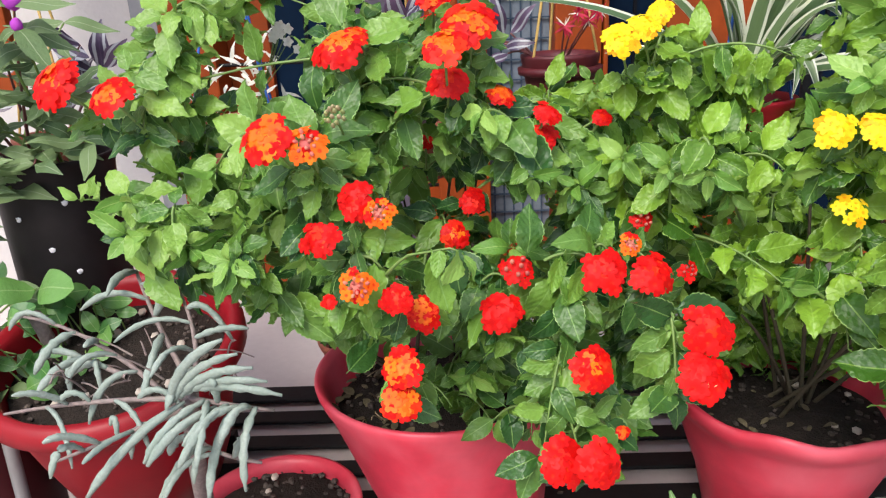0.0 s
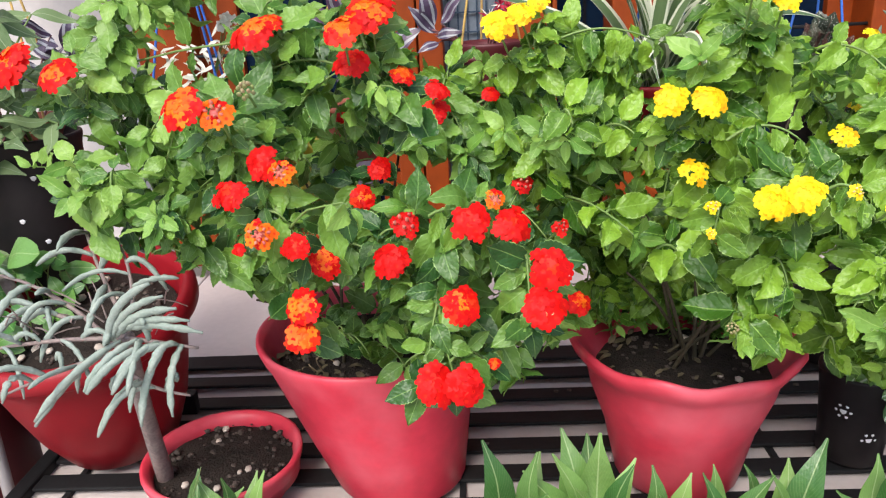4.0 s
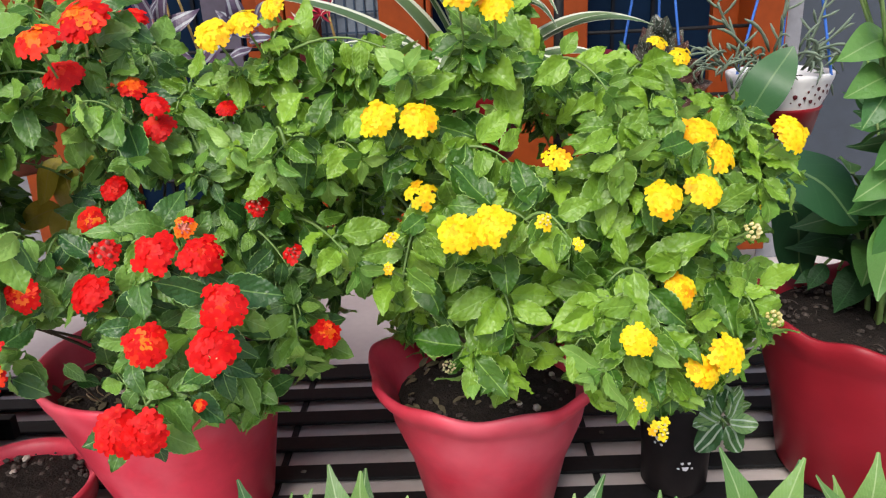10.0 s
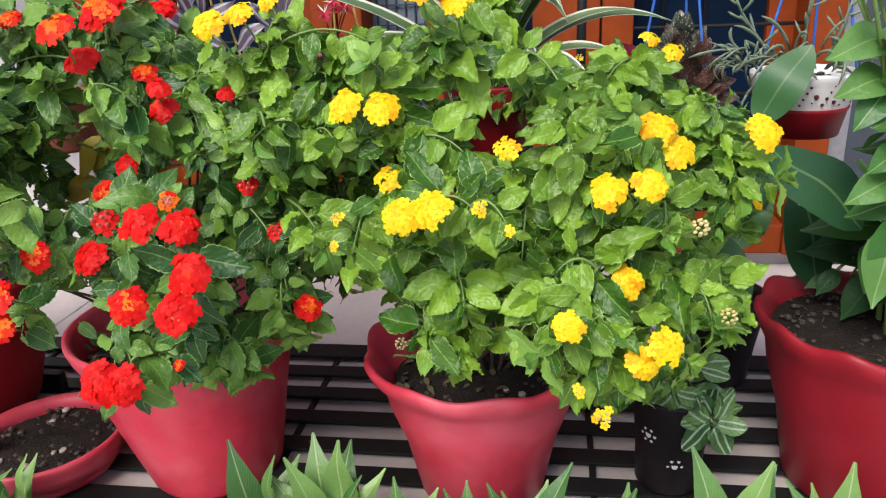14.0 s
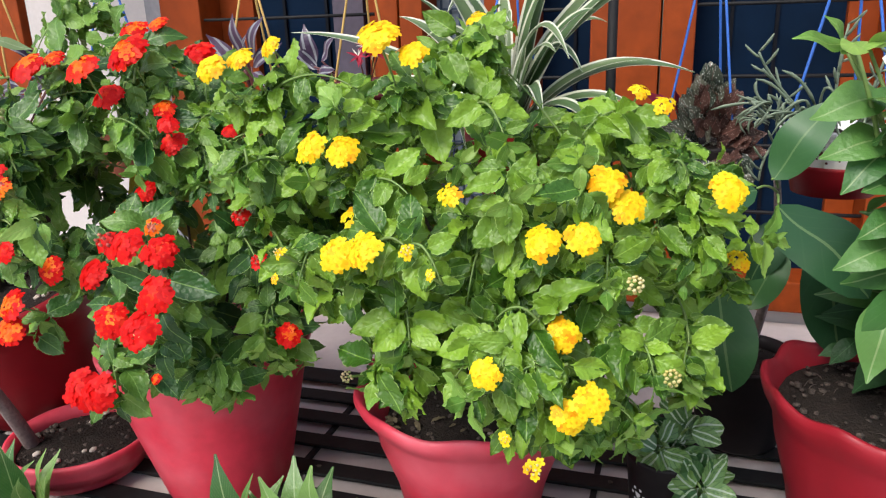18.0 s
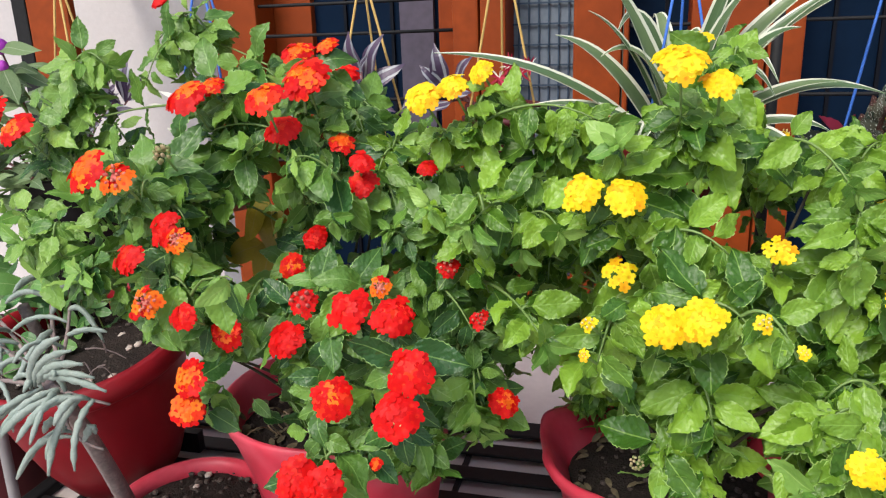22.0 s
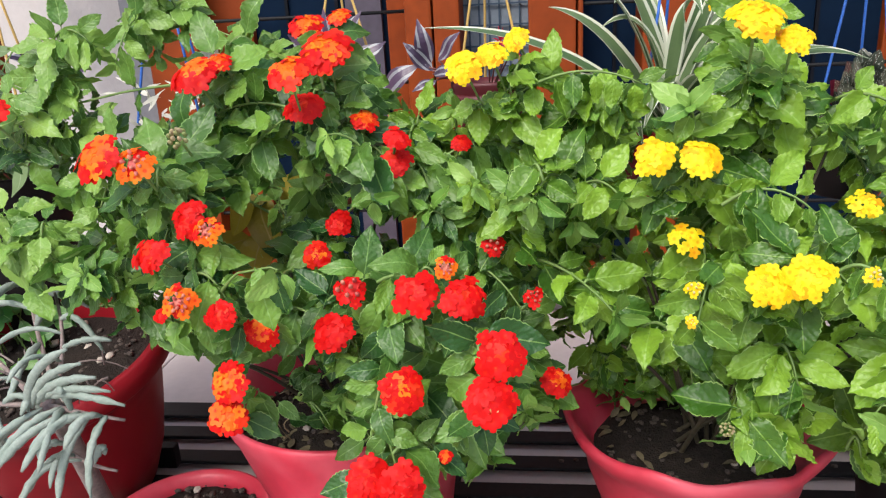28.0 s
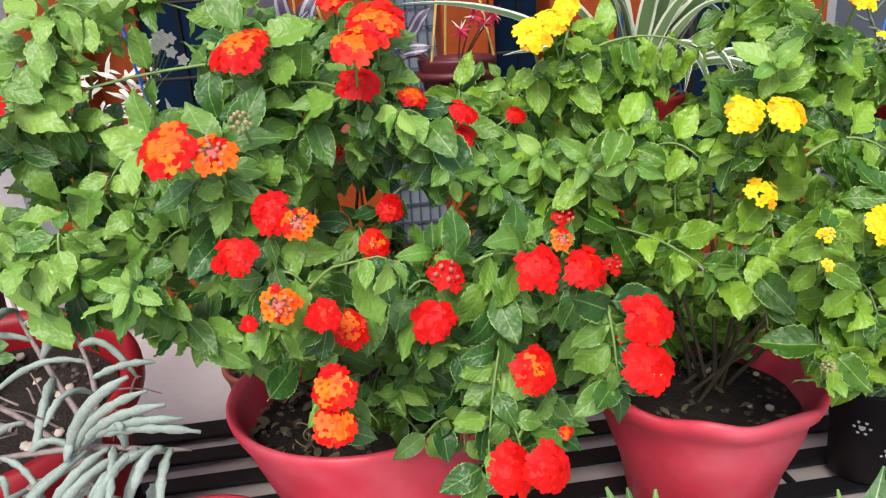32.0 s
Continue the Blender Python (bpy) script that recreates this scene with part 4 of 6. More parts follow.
yel["open"] = too_high
limbs(yel, 10, (0.34, 0.29, 0.22))
head(yel, "yellow", 0.148, 0.732, 1.145, 0.0206)
head(yel, "yellow", 0.174, 0.756, 1.154, 0.0196)
head(yel, "yellow", 0.198, 0.787, 1.167, 0.0156)
head(yel, "yellow", 0.395, 0.652, 1.177, 0.0227)
head(yel, "yellow", 0.428, 0.659, 1.160, 0.0173)
head(yel, "yellow", 0.428, 0.910, 1.192, 0.0155)
head(yel, "yellow", 0.317, 0.646, 1.068, 0.0198)
head(yel, "yellow", 0.354, 0.642, 1.066, 0.0188)
head(yel, "sparse_y", 0.351, 0.666, 0.987, 0.0172)
head(yel, "yellow", 0.387, 0.544, 0.987, 0.0181)
head(yel, "yellow", 0.416, 0.543, 0.994, 0.0179)
head(yel, "bud_y", 0.332, 0.538, 0.987, 0.0081)
head(yel, "bud_y", 0.329, 0.529, 0.965, 0.0046)
head(yel, "sparse_y", 0.478, 0.611, 1.031, 0.0137)
head(yel, "yellow", 0.617, 0.663, 1.036, 0.0196)
head(yel, "yellow", 0.637, 0.665, 1.015, 0.0197)
head(yel, "yellow", 0.569, 0.594, 0.995, 0.0182)
head(yel, "yellow", 0.606, 0.597, 1.000, 0.0174)
head(yel, "yellow", 0.732, 0.722, 1.020, 0.0202)
head(yel, "yellow", 0.589, 0.595, 0.905, 0.0176)
head(yel, "yellow", 0.533, 0.519, 0.896, 0.0154)
head(yel, "yellow", 0.601, 0.553, 0.845, 0.0181)
head(yel, "yellow", 0.620, 0.551, 0.862, 0.0178)
head(yel, "bud_y", 0.545, 0.543, 0.819, 0.0060)
head(yel, "bud_y", 0.569, 0.562, 0.779, 0.0107)
head(yel, "sparse_y", 0.634, 0.887, 1.102, 0.0141)
head(yel, "sparse_y", 0.662, 0.887, 1.086, 0.0151)
head(yel, "bud_y", 0.558, 1.089, 1.060, 0.0083)
head(yel, "bud_y", 0.458, 0.539, 0.996, 0.0079)
head(yel, "bud_y", 0.484, 0.525, 0.981, 0.0044)
head(yel, "sparse_y", 0.756, 0.840, 0.913, 0.0159)
head(yel, "seed", 0.652, 0.600, 0.959, 0.0097)
head(yel, "seed", 0.689, 0.619, 0.861, 0.0103)
head(yel, "sparse_y", 0.645, 0.928, 1.003, 0.0115)
head(yel, "spent", 0.373, 0.575, 0.846, 0.0075)
crown(yel, 18, (0.12, 0.05, 0.12), centre=(0.20, 1.01, 0.91), low=-0.9, back=1.0)
crown(yel, 14, (0.14, 0.06, 0.12), centre=(0.36, 0.99, 0.84), low=-0.9, back=1.0)
crown(yel, 10, (0.17, 0.07, 0.10), centre=(0.55, 0.98, 0.80), low=-0.9, back=1.0)
crown(yel, 15, (0.32, 0.12, 0.17), centre=(0.43, 1.0, 0.98), low=-0.8, back=1.0)
crown(yel, 26, (0.11, 0.035, 0.08), centre=(0.345, 0.97, 0.745), low=-0.9, back=1.0)
crown(yel, 36, (0.12, 0.03, 0.06), centre=(0.46, 0.975, 0.705), low=-0.95, back=1.0)
crown(yel, 14, (0.30, 0.05, 0.15), centre=(0.47, 1.03, 0.92), low=-0.9, back=1.0)
crown(yel, 10, (0.26, 0.07, 0.08), centre=(0.45, 1.0, 1.03), low=-0.8, back=1.0)
crown(yel, 66, (0.34, 0.29, 0.22), pairs=6, size=0.049, inner=0.55, centre=(0.45, 0.83, 0.96), skip=lambda q: q.x < 0.31 and q.z < 0.88)
crown(yel, 16, (0.13, 0.12, 0.09), centre=(0.20, 0.80, 1.05), low=-0.7)
crown(yel, 26, (0.13, 0.12, 0.11), centre=(0.53, 0.66, 0.83), low=-0.95, size=0.050)
crown(yel, 16, (0.10, 0.12, 0.13), centre=(0.64, 0.70, 0.86), low=-0.95, size=0.045)


def yellow_bare(q):
    """The bush is open over the left of its pot and lower towards its far side."""
    low = float(np.interp(q.x, (0.20, 0.23, 0.28, 0.317, 0.345, 0.365, 0.375, 0.43, 0.46, 0.50, 0.53, 0.70), (1.005, 0.985, 0.915, 0.90, 0.88, 0.855, 0.805, 0.80, 0.835, 0.81, 0.775, 0.75))) - 0.5 * (q.y - 0.6)
    high = too_high(q)
    return (q.y < 0.93 and q.z < low) or high


for tip in ((0.385, 0.595, 0.805), (0.405, 0.60, 0.795), (0.43, 0.605, 0.81), (0.395, 0.60, 0.83), (0.435, 0.88, 1.175), (0.455, 0.82, 1.172), (0.42, 0.80, 1.16), (0.45, 0.86, 1.15), (0.41, 0.75, 1.13), (0.33, 0.66, 0.865), (0.36, 0.65, 0.85), (0.52, 0.65, 0.765), (0.565, 0.645, 0.775), (0.61, 0.65, 0.77), (0.30, 0.66, 0.88), (0.275, 0.68, 0.92), (0.66, 0.66, 0.80), (0.70, 0.68, 0.84)):
    shoot(yel, tip, 4, 0.050, "rosette", start=0.5)
finish(yel, bare=yellow_bare)


# ---- small helpers for the other plants ----
def finger(name, pts, r, mat, sides=7):
    """A fleshy finger-like leaf: round in section, blunt at both ends."""
    verts, faces = [], []
    n = len(pts)
    for i, p in enumerate(pts):
        d = (pts[min(i + 1, n - 1)] - pts[max(i - 1, 0)]).normalized()
        a = d.cross(Vector((0.31, 0.87, 0.38))).normalized()
        b = d.cross(a)
        k = i / (n - 1)
        rr = r * min(1, 0.45 + 3.2 * k, 0.35 + 3.5 * (1 - k)) * (1 + 0.16 * math.sin(i * 2.3) + 0.07 * math.sin(i * 4.1 + r * 9000))
        verts += [p + (a * math.cos(j * math.tau / sides) + b * math.sin(j * math.tau / sides) * 0.75) * rr for j in range(sides)]
    for i in range(n - 1):
        for j in range(sides):
            a, b = i * sides + j, i * sides + (j + 1) % sides
            faces.append((a, b, b + sides, a + sides))
    faces += [tuple(reversed(range(sides))), tuple((n - 1) * sides + j for j in range(sides))]
    return from_arrays(name, verts, faces, mat)


def strap(name, a, b, c, width, mat, face=(0, -0.5, 0.8), n=16):
    """A long strap leaf along a bent line, channelled along its middle and drawn out to a point."""
    pts = bezier(Vector(a), Vector(b), Vector(c), n + 1)
    verts, uvs, faces = [], [], []
    for i, p in enumerate(pts):
        d = (pts[min(i + 1, n)] - pts[max(i - 1, 0)]).normalized()
        x = d.cross(Vector(face)).normalized()
        z = x.cross(d)
        u = i / n
        half = max(0.0006, width / 2 * min(1, 0.55 + 1.5 * u) * (1 - u ** 3.2))
        for j in (-2, -1, 0, 1, 2):
            s = j / 2
            verts.append(p + x * half * s + z * abs(s) * half * 0.45)
            uvs.append((u, 0.5 + 0.5 * s))
    for i in range(n):
        for j in range(4):
            k = i * 5 + j
            faces.append((k, k + 1, k + 6, k + 5))
    return from_arrays(name, verts, faces, mat, uvs)


def rel(root, *pts):
    return [Vector(p) - Vector(root.location) for p in pts]


def leaf_at(root, me, a, tip, face=(0, -0.7, 0.6), name="leaf", label=""):
    """A blade from the point a to its tip."""
    a, tip = rel(root, a, tip)
    return put(name, me, frame_of(a, tip - a, Vector(face), (tip - a).length), root, label)


def stalk(root, pts, r0, r1, mat, name="stem", n=8):
    p = rel(root, *pts)
    line = bezier(p[0], p[1], p[2], n) if len(p) == 3 else p
    return put(name, tube(name, line, r0, r1, mat, 6), Matrix.Identity(4), root)


# ---- grey succulent in the low bowl, beside the tall red pot ----
LP = thing("leaning_red_pot", "wide red plastic pot with a rolled rim, leaning forward, with weeds", "flower pot", "", (-0.521, 0.995, BENCH + 0.023))
LP.rotation_euler = (radians(12.7), 0, 0)
PR, PB, PH = 0.186, 0.094, 0.280
part("pot", lathe("pot", [(PB * 0.9, 0.0), (PB, 0.0), (PB + 0.006, 0.006), (0.126, 0.07), (0.143, 0.14), (0.156, 0.205), (0.161, 0.236), (0.176, 0.242), (PR, 0.252), (PR, 0.268), (0.179, PH), (0.168, PH + 0.002), (0.158, 0.268), (0.155, 0.24), (0.14, 0.16), (0.10, 0.14)], POT_RED, 72), None, LP, "red plastic pot with a rolled rim")
soil(LP, 0.150, 0.232, 13, 150, 12)
tagged(part("pot_prop", boxed(-0.62, -0.42, 1.070, 1.090, BENCH, BENCH + 0.042, bevel=0.002), BLACK_METAL, None), "short black metal bar under the back of the leaning pot", "bar")
rg = random.Random(41)
weed = leaf_set("leaf", LEAF_ROSE, w=0.6, serr=0.02, n=8, shape=ROUND, seed=9)
for k in range(20):
    a, r = rg.uniform(1.7, 3.9), rg.uniform(0.05, 0.135)
    c = Vector((r * math.cos(a), r * math.sin(a), 0.235))
    e = c + Vector((rg.uniform(-0.05, 0.02), rg.uniform(-0.03, 0.02), rg.uniform(0.02, 0.12)))
    put("stem", tube("stem", bezier(c, c.lerp(e, 0.5) + Vector((0, 0, 0.02)), e, 6), 0.0014, 0.001, STEM, 5), Matrix.Identity(4), LP)
    for j in range(2):
        d = Vector((rg.uniform(-1, 1), rg.uniform(-0.8, 0.2), rg.uniform(-0.3, 0.5))).normalized()
        put("leaf", rg.choice(weed), frame_of(e, d, Vector((rg.uniform(-0.4, 0.4), -0.6, 0.6)), rg.uniform(0.03, 0.055)), LP)
part("stub", tube("stub", [Vector((-0.105, 0.02, 0.225)), Vector((-0.104, 0.018, 0.275)), Vector((-0.106, 0.015, 0.318))], 0.011, 0.010, WOODY, 8), None, LP, "cut brown stub of a stem")

SP = thing("potted_pencil_succulent", "low red bowl of soil with a sprawling grey finger-leaved succulent", "potted plant", "", (-0.295, 0.859, BENCH))
part("pot", lathe("pot", pot_profile(0.124, 0.062, 0.10, lip=0.010, flare=0.95), POT_PINK, 64), None, SP)
soil(SP, 0.112, 0.038, 14, 110, 6)
stalk(SP, [(-0.378, 0.83, 0.49), (-0.355, 0.76, 0.66), (-0.285, 0.63, 0.832)], 0.0135, 0.0095, WOODY, "trunk", 12)
rg = random.Random(42)
ARMS = [((-0.30, 0.64, 0.81), (-0.40, 0.70, 0.88), (-0.54, 0.78, 0.86)), ((-0.29, 0.63, 0.83), (-0.38, 0.62, 0.84), (-0.50, 0.66, 0.80)),
        ((-0.285, 0.63, 0.83), (-0.27, 0.66, 0.88), (-0.32, 0.72, 0.92)), ((-0.285, 0.63, 0.83), (-0.24, 0.60, 0.84), (-0.20, 0.62, 0.82)),
        ((-0.30, 0.64, 0.81), (-0.34, 0.58, 0.82), (-0.42, 0.60, 0.78)), ((-0.32, 0.68, 0.77), (-0.28, 0.62, 0.77), (-0.22, 0.62, 0.76)),
        ((-0.36, 0.66, 0.84), (-0.42, 0.70, 0.84), (-0.47, 0.74, 0.83)), ((-0.30, 0.66, 0.84), (-0.36, 0.72, 0.91), (-0.40, 0.80, 0.93))]
for a, b, c in ARMS:
    stalk(SP, [a, b, c], 0.0032, 0.0016, WOODY, "branch", 8)
    line = bezier(Vector(a), Vector(b), Vector(c), 9)
    for k in range(5):
        q = line[min(8, 2 + k)]
        side = rg.choice((-1, 1))
        d = Vector((rg.uniform(-0.6, 0.35) + 0.25 * side, rg.uniform(-0.7, 0.1), rg.uniform(-0.15, 0.5))).normalized()
        ln = rg.uniform(0.034, 0.072)
        p = rel(SP, q, q + d * ln * 0.6 + Vector((0, 0, rg.uniform(0.0, 0.02))), q + d * ln + Vector((rg.uniform(-0.02, 0.01), 0, rg.uniform(-0.045, -0.005))))
        put("leaf", finger("leaf", bezier(p[0], p[1], p[2], 14), rg.uniform(0.0032, 0.0052), SUCCULENT), Matrix.Identity(4), SP)
for k in (0, 1, 3, 4, 6, 8):
    o = Vector((-0.295 + 0.010 * k, 0.62 - 0.003 * (k % 3), 0.828 + 0.006 * (k % 2)))
    tip = Vector((-0.385 + 0.020 * k + rg.uniform(-0.012, 0.012), 0.565 + rg.uniform(0, 0.02), 0.775 + rg.uniform(-0.035, 0.02)))
    p = rel(SP, o, o.lerp(tip, 0.45) + Vector((-0.008, -0.012, 0.016)), tip)
    put("leaf", finger("leaf", bezier(p[0], p[1], p[2], 15), rg.uniform(0.0034, 0.0050), SUCCULENT), Matrix.Identity(4), SP)
for k in range(5):
    o = Vector((-0.30 + 0.006 * k, 0.615, 0.832 + 0.004 * k))
    tip = Vector((-0.232 + 0.012 * k, 0.60, 0.908 - 0.015 * k))
    p = rel(SP, o, o.lerp(tip, 0.5) + Vector((-0.014, -0.01, 0.020)), tip)
    put("leaf", finger("leaf", bezier(p[0], p[1], p[2], 15), rg.uniform(0.0040, 0.0054), SUCCULENT), Matrix.Identity(4), SP)
for k in range(16):
    o = Vector((-0.30, 0.65, 0.82)) + Vector((rg.uniform(-0.16, 0.08), rg.uniform(-0.02, 0.06), rg.uniform(-0.01, 0.03)))
    tip = o + Vector((rg.uniform(-0.07, 0.07), rg.uniform(-0.05, 0.02), rg.uniform(-0.03, 0.06)))
    stalk(SP, [o, o.lerp(tip, 0.5) + Vector((0, 0, 0.012)), tip], 0.0012, 0.0006, WOODY, "twig", 5)

# ---- dark pot and pale tubes at the end of the bench ----
DS = thing("tube_stand", "low stand of pale grey metal tubes beside the rack", "plant stand", "", (-0.80, 0.78, 0))
for a, b in (((-0.675, 0.79, 0.68), (-0.70, 0.79, 0.0)), ((-0.685, 0.90, 0.68), (-0.70, 0.90, 0.0)), ((-1.16, 0.79, 0.68), (-1.14, 0.79, 0.0))):
    p = rel(DS, a, b)
    put("leg", tube("leg", [p[0], p[0].lerp(p[1], 0.5), p[1]], 0.010, 0.010, GREY_TUBE, 8), Matrix.Identity(4), DS)
p = rel(DS, (-1.17, 0.79, 0.68), (-0.665, 0.79, 0.68))
put("rail", tube("rail", [p[0], p[0].lerp(p[1], 0.5), p[1]], 0.010, 0.010, GREY_TUBE, 8), Matrix.Identity(4), DS)
DP = thing("dark_red_pot", "large dark red plastic pot with green leaves on the floor", "flower pot", "", (-0.81, 0.98, 0))
part("pot", lathe("pot", pot_profile(0.128, 0.70, 0.108, lip=0.014), POT_DARK, 48), None, DP)
soil(DP, 0.108, 0.66, 16, 30)
rg = random.Random(48)
dull = leaf_set("leaf", LEAF_GREY, w=0.5, serr=0.01, n=8, shape=OVATE, seed=19)
for k in range(30):
    a = k * 2.4
    o = Vector((-0.81, 0.98, 0.67))
    q = o + Vector((math.cos(a) * rg.uniform(0.06, 0.21), math.sin(a) * 0.12 - 0.03, rg.uniform(0.0, 0.16)))
    stalk(DP, [o, o.lerp(q, 0.5) + Vector((0, 0, 0.04)), q], 0.002, 0.0014, STEM)
    for j in range(2):
        d = Vector((math.cos(a + j * 2) * 0.9, -0.5, rg.uniform(-0.4, 0.4))).normalized()
        leaf_at(DP, rg.choice(dull if k % 3 else weed), q, q + d * rg.uniform(0.05, 0.095), (rg.uniform(-0.3, 0.3), -0.7, 0.5))

# ---- globe amaranth in a tall black planter ----
GA = thing("potted_globe_amaranth", "tall black planter with thin-leaved plant bearing purple globe flowers", "potted plant", "", (-0.655, 1.12, BENCH))
part("pot", lathe("pot", pot_profile(0.094, 0.53, 0.080, lip=0.008, flare=0.96), POT_BLACK, 40), None, GA, "tall black plastic planter with white specks")
soil(GA, 0.08, 0.50, 17, 20)
star = blob("sticker", STICKER, 1, 0.3, 8)
for a, z in ((-1.2, 0.34), (-1.5, 0.33), (-1.0, 0.36), (-1.35, 0.40), (-1.8, 0.45), (-1.0, 0.47)):
    rr = 0.081 + (0.091 - 0.081) * z / 0.53
    put("sticker", star, Matrix.Translation((rr * math.cos(a), rr * math.sin(a), z)) @ Matrix.Rotation(a, 4, "Z") @ Matrix.Diagonal((0.0015, 0.005, 0.005, 1)), GA)
rg = random.Random(43)
thin = leaf_set("leaf", LEAF_GREY, w=0.34, serr=0.0, n=10, shape=LANCE, seed=5)
globe = blob("flower", PETAL_PURPLE, 2, 0.12, 6)
TIPS = [(-0.530, 0.90, 1.205), (-0.532, 0.90, 1.178), (-0.58, 0.90, 1.214), (-0.62, 1.00, 1.15), (-0.80, 1.08, 1.16), (-0.55, 1.02, 1.10), (-0.68, 0.98, 1.08), (-0.85, 1.05, 1.10), (-0.58, 1.10, 1.18), (-0.76, 0.98, 1.00), (-0.90, 1.0, 1.02), (-0.70, 0.95, 0.98), (-0.60, 0.98, 1.0), (-0.52, 1.0, 1.02), (-0.66, 1.0, 1.04), (-0.98, 1.05, 1.08), (-0.80, 0.98, 0.92), (-0.95, 1.0, 0.95), (-0.88, 0.98, 0.86), (-0.74, 0.94, 0.90), (-0.72, 1.0, 0.95)]
for i, tp in enumerate(TIPS):
    tp = Vector(tp)
    o = Vector((-0.655 + rg.uniform(-0.04, 0.04), 1.12 + rg.uniform(-0.04, 0.02), BENCH + 0.5))
    mid = o.lerp(tp, 0.5) + Vector((0, 0, 0.05))
    stalk(GA, [o, mid, tp], 0.0028, 0.0014, RED_STEM if i % 3 == 0 else STEM)
    line = bezier(o, mid, tp, 8)
    for k in range(3, 8):
        for sgn in ((-1, 1) if k > 4 else (1,)):
            ang = rg.uniform(0, 6.28)
            d = Vector((math.cos(ang) * 0.8, -abs(math.sin(ang)) * 0.6 + 0.2, rg.uniform(-0.3, 0.45)))
            leaf_at(GA, rg.choice(thin), line[k], line[k] + d.normalized() * rg.uniform(0.05, 0.08), (rg.uniform(-0.4, 0.4), -0.6, 0.6))
    if i < 3:
        put("flower", globe, Matrix.Translation(tp - Vector(GA.location) + Vector((0, 0, 0.006))) @ Matrix.Diagonal((*((0.012, 0.012, 0.011), (0.007, 0.007, 0.008), (0.012, 0.012, 0.012))[i], 1)), GA, "purple globe flower")

# ---- plants further along the bench ----
PL = thing("potted_banded_pilea", "small black pot with white flower stickers and silver-banded leaves", "potted plant", "", (0.695, 0.905, BENCH))
part("pot", lathe("pot", pot_profile(0.058, 0.155, 0.044, lip=0.006, flare=0.97), POT_BLACK, 40), None, PL, "black plastic pot")
soil(PL, 0.05, 0.135, 18, 12)
flower_dot = blob("sticker", STICKER, 1, 0.1, 9)
for a0, z0 in ((-1.55, 0.055), (-2.35, 0.10), (-0.9, 0.09)):
    for k in range(7):
        big = k == 6
        a = a0 + (0 if big else 0.20 * math.cos(k * math.tau / 6))
        z = z0 + (0 if big else 0.0105 * math.sin(k * math.tau / 6))
        rr = 0.0445 + 0.012 * z / 0.155
        s = 0.0055 if big else 0.0028
        put("sticker", flower_dot, Matrix.Translation((rr * math.cos(a), rr * math.sin(a), z)) @ Matrix.Rotation(a, 4, "Z") @ Matrix.Diagonal((0.001, s, s, 1)), PL)
rg = random.Random(44)
pil = leaf_set("leaf", LEAF_PILEA, w=0.72, serr=0.03, n=12, shape=ROUND, droop=(0.05, 0.3), seed=6, ripple=1.3)
for c, count, spread in ((Vector((0.683, 0.845, 0.643)), 9, 6.28), (Vector((0.737, 0.835, 0.601)), 15, 6.28), (Vector((0.704, 0.86, 0.636)), 12, 6.28), (Vector((0.716, 0.86, 0.671)), 6, 6.28)):
    foot = Vector((0.70, 0.90, BENCH + 0.145))
    stalk(PL, [foot, foot.lerp(c, 0.5) + Vector((0, 0, 0.02)), c], 0.002, 0.0016, STEM)
    for k in range(count):
        a = k * spread / count * 2.0 + rg.uniform(-0.3, 0.3)
        out = Vector((math.cos(a), -0.25 + 0.5 * (k % 2), math.sin(a) - 0.15)).normalized()
        q = c + Vector((0, 0.012 * (k % 3), 0)) + out * 0.006
        leaf_at(PL, rg.choice(pil), q, q + out * rg.uniform(0.034, 0.052), (out.x * 0.5 + rg.uniform(-0.45, 0.45), -0.8, rg.uniform(0.1, 0.7)))

BP = thing("potted_ficus", "black pot with woody stem and large dark green leaves", "potted plant", "", (0.815, 1.235, BENCH))
part("pot", lathe("pot", pot_profile(0.095, 0.165, 0.066, lip=0.008, flare=0.96), POT_BLACK, 40), None, BP)
soil(BP, 0.080, 0.145, 19, 20)
stalk(BP, [(0.815, 1.235, 0.60), (0.86, 1.20, 0.78), (0.82, 1.09, 0.97)], 0.009, 0.005, WOODY, "trunk", 10)
big = leaf_set("leaf", LEAF_BIG, w=0.62, serr=0.0, n=12, shape=ROUND, droop=(0.0, 0.12), fold=(0.03, 0.12), seed=7)
slim = blade("leaf", LEAF_BIG, 0.50, 12, 0.08, 0.06, 0.0, ROUND)
BIG = [((0.811, 1.06, 0.965), (0.878, 1.07, 1.075), (-0.35, -0.85, 0.35)), ((0.811, 0.972, 0.952), (0.915, 0.89, 0.868), (0.3, -0.75, 0.6)), ((0.885, 1.06, 0.87), (0.925, 1.03, 0.715), (0.1, -0.9, 0.3)), ((0.79, 1.03, 0.958), (0.66, 1.0, 0.918), (0, -0.6, 0.8)),
       ((0.747, 0.98, 0.825), (0.774, 0.95, 0.680), (-0.1, -0.95, 0.2)), ((0.825, 1.06, 0.905), (0.795, 1.04, 0.82), (0, -0.9, 0.3)), ((0.838, 1.06, 0.86), (0.79, 1.03, 0.78), (-0.3, -0.8, 0.4))]
for k, (a, b, f) in enumerate(BIG):
    c = Vector((0.825, 1.10, a[2] - 0.02))
    stalk(BP, [c, c.lerp(Vector(a), 0.5) + Vector((0, 0, 0.012)), a], 0.002, 0.0018, STEM, "leaf_stalk", 5)
    leaf_at(BP, slim if k == 0 else big[k % 4], a, b, f)

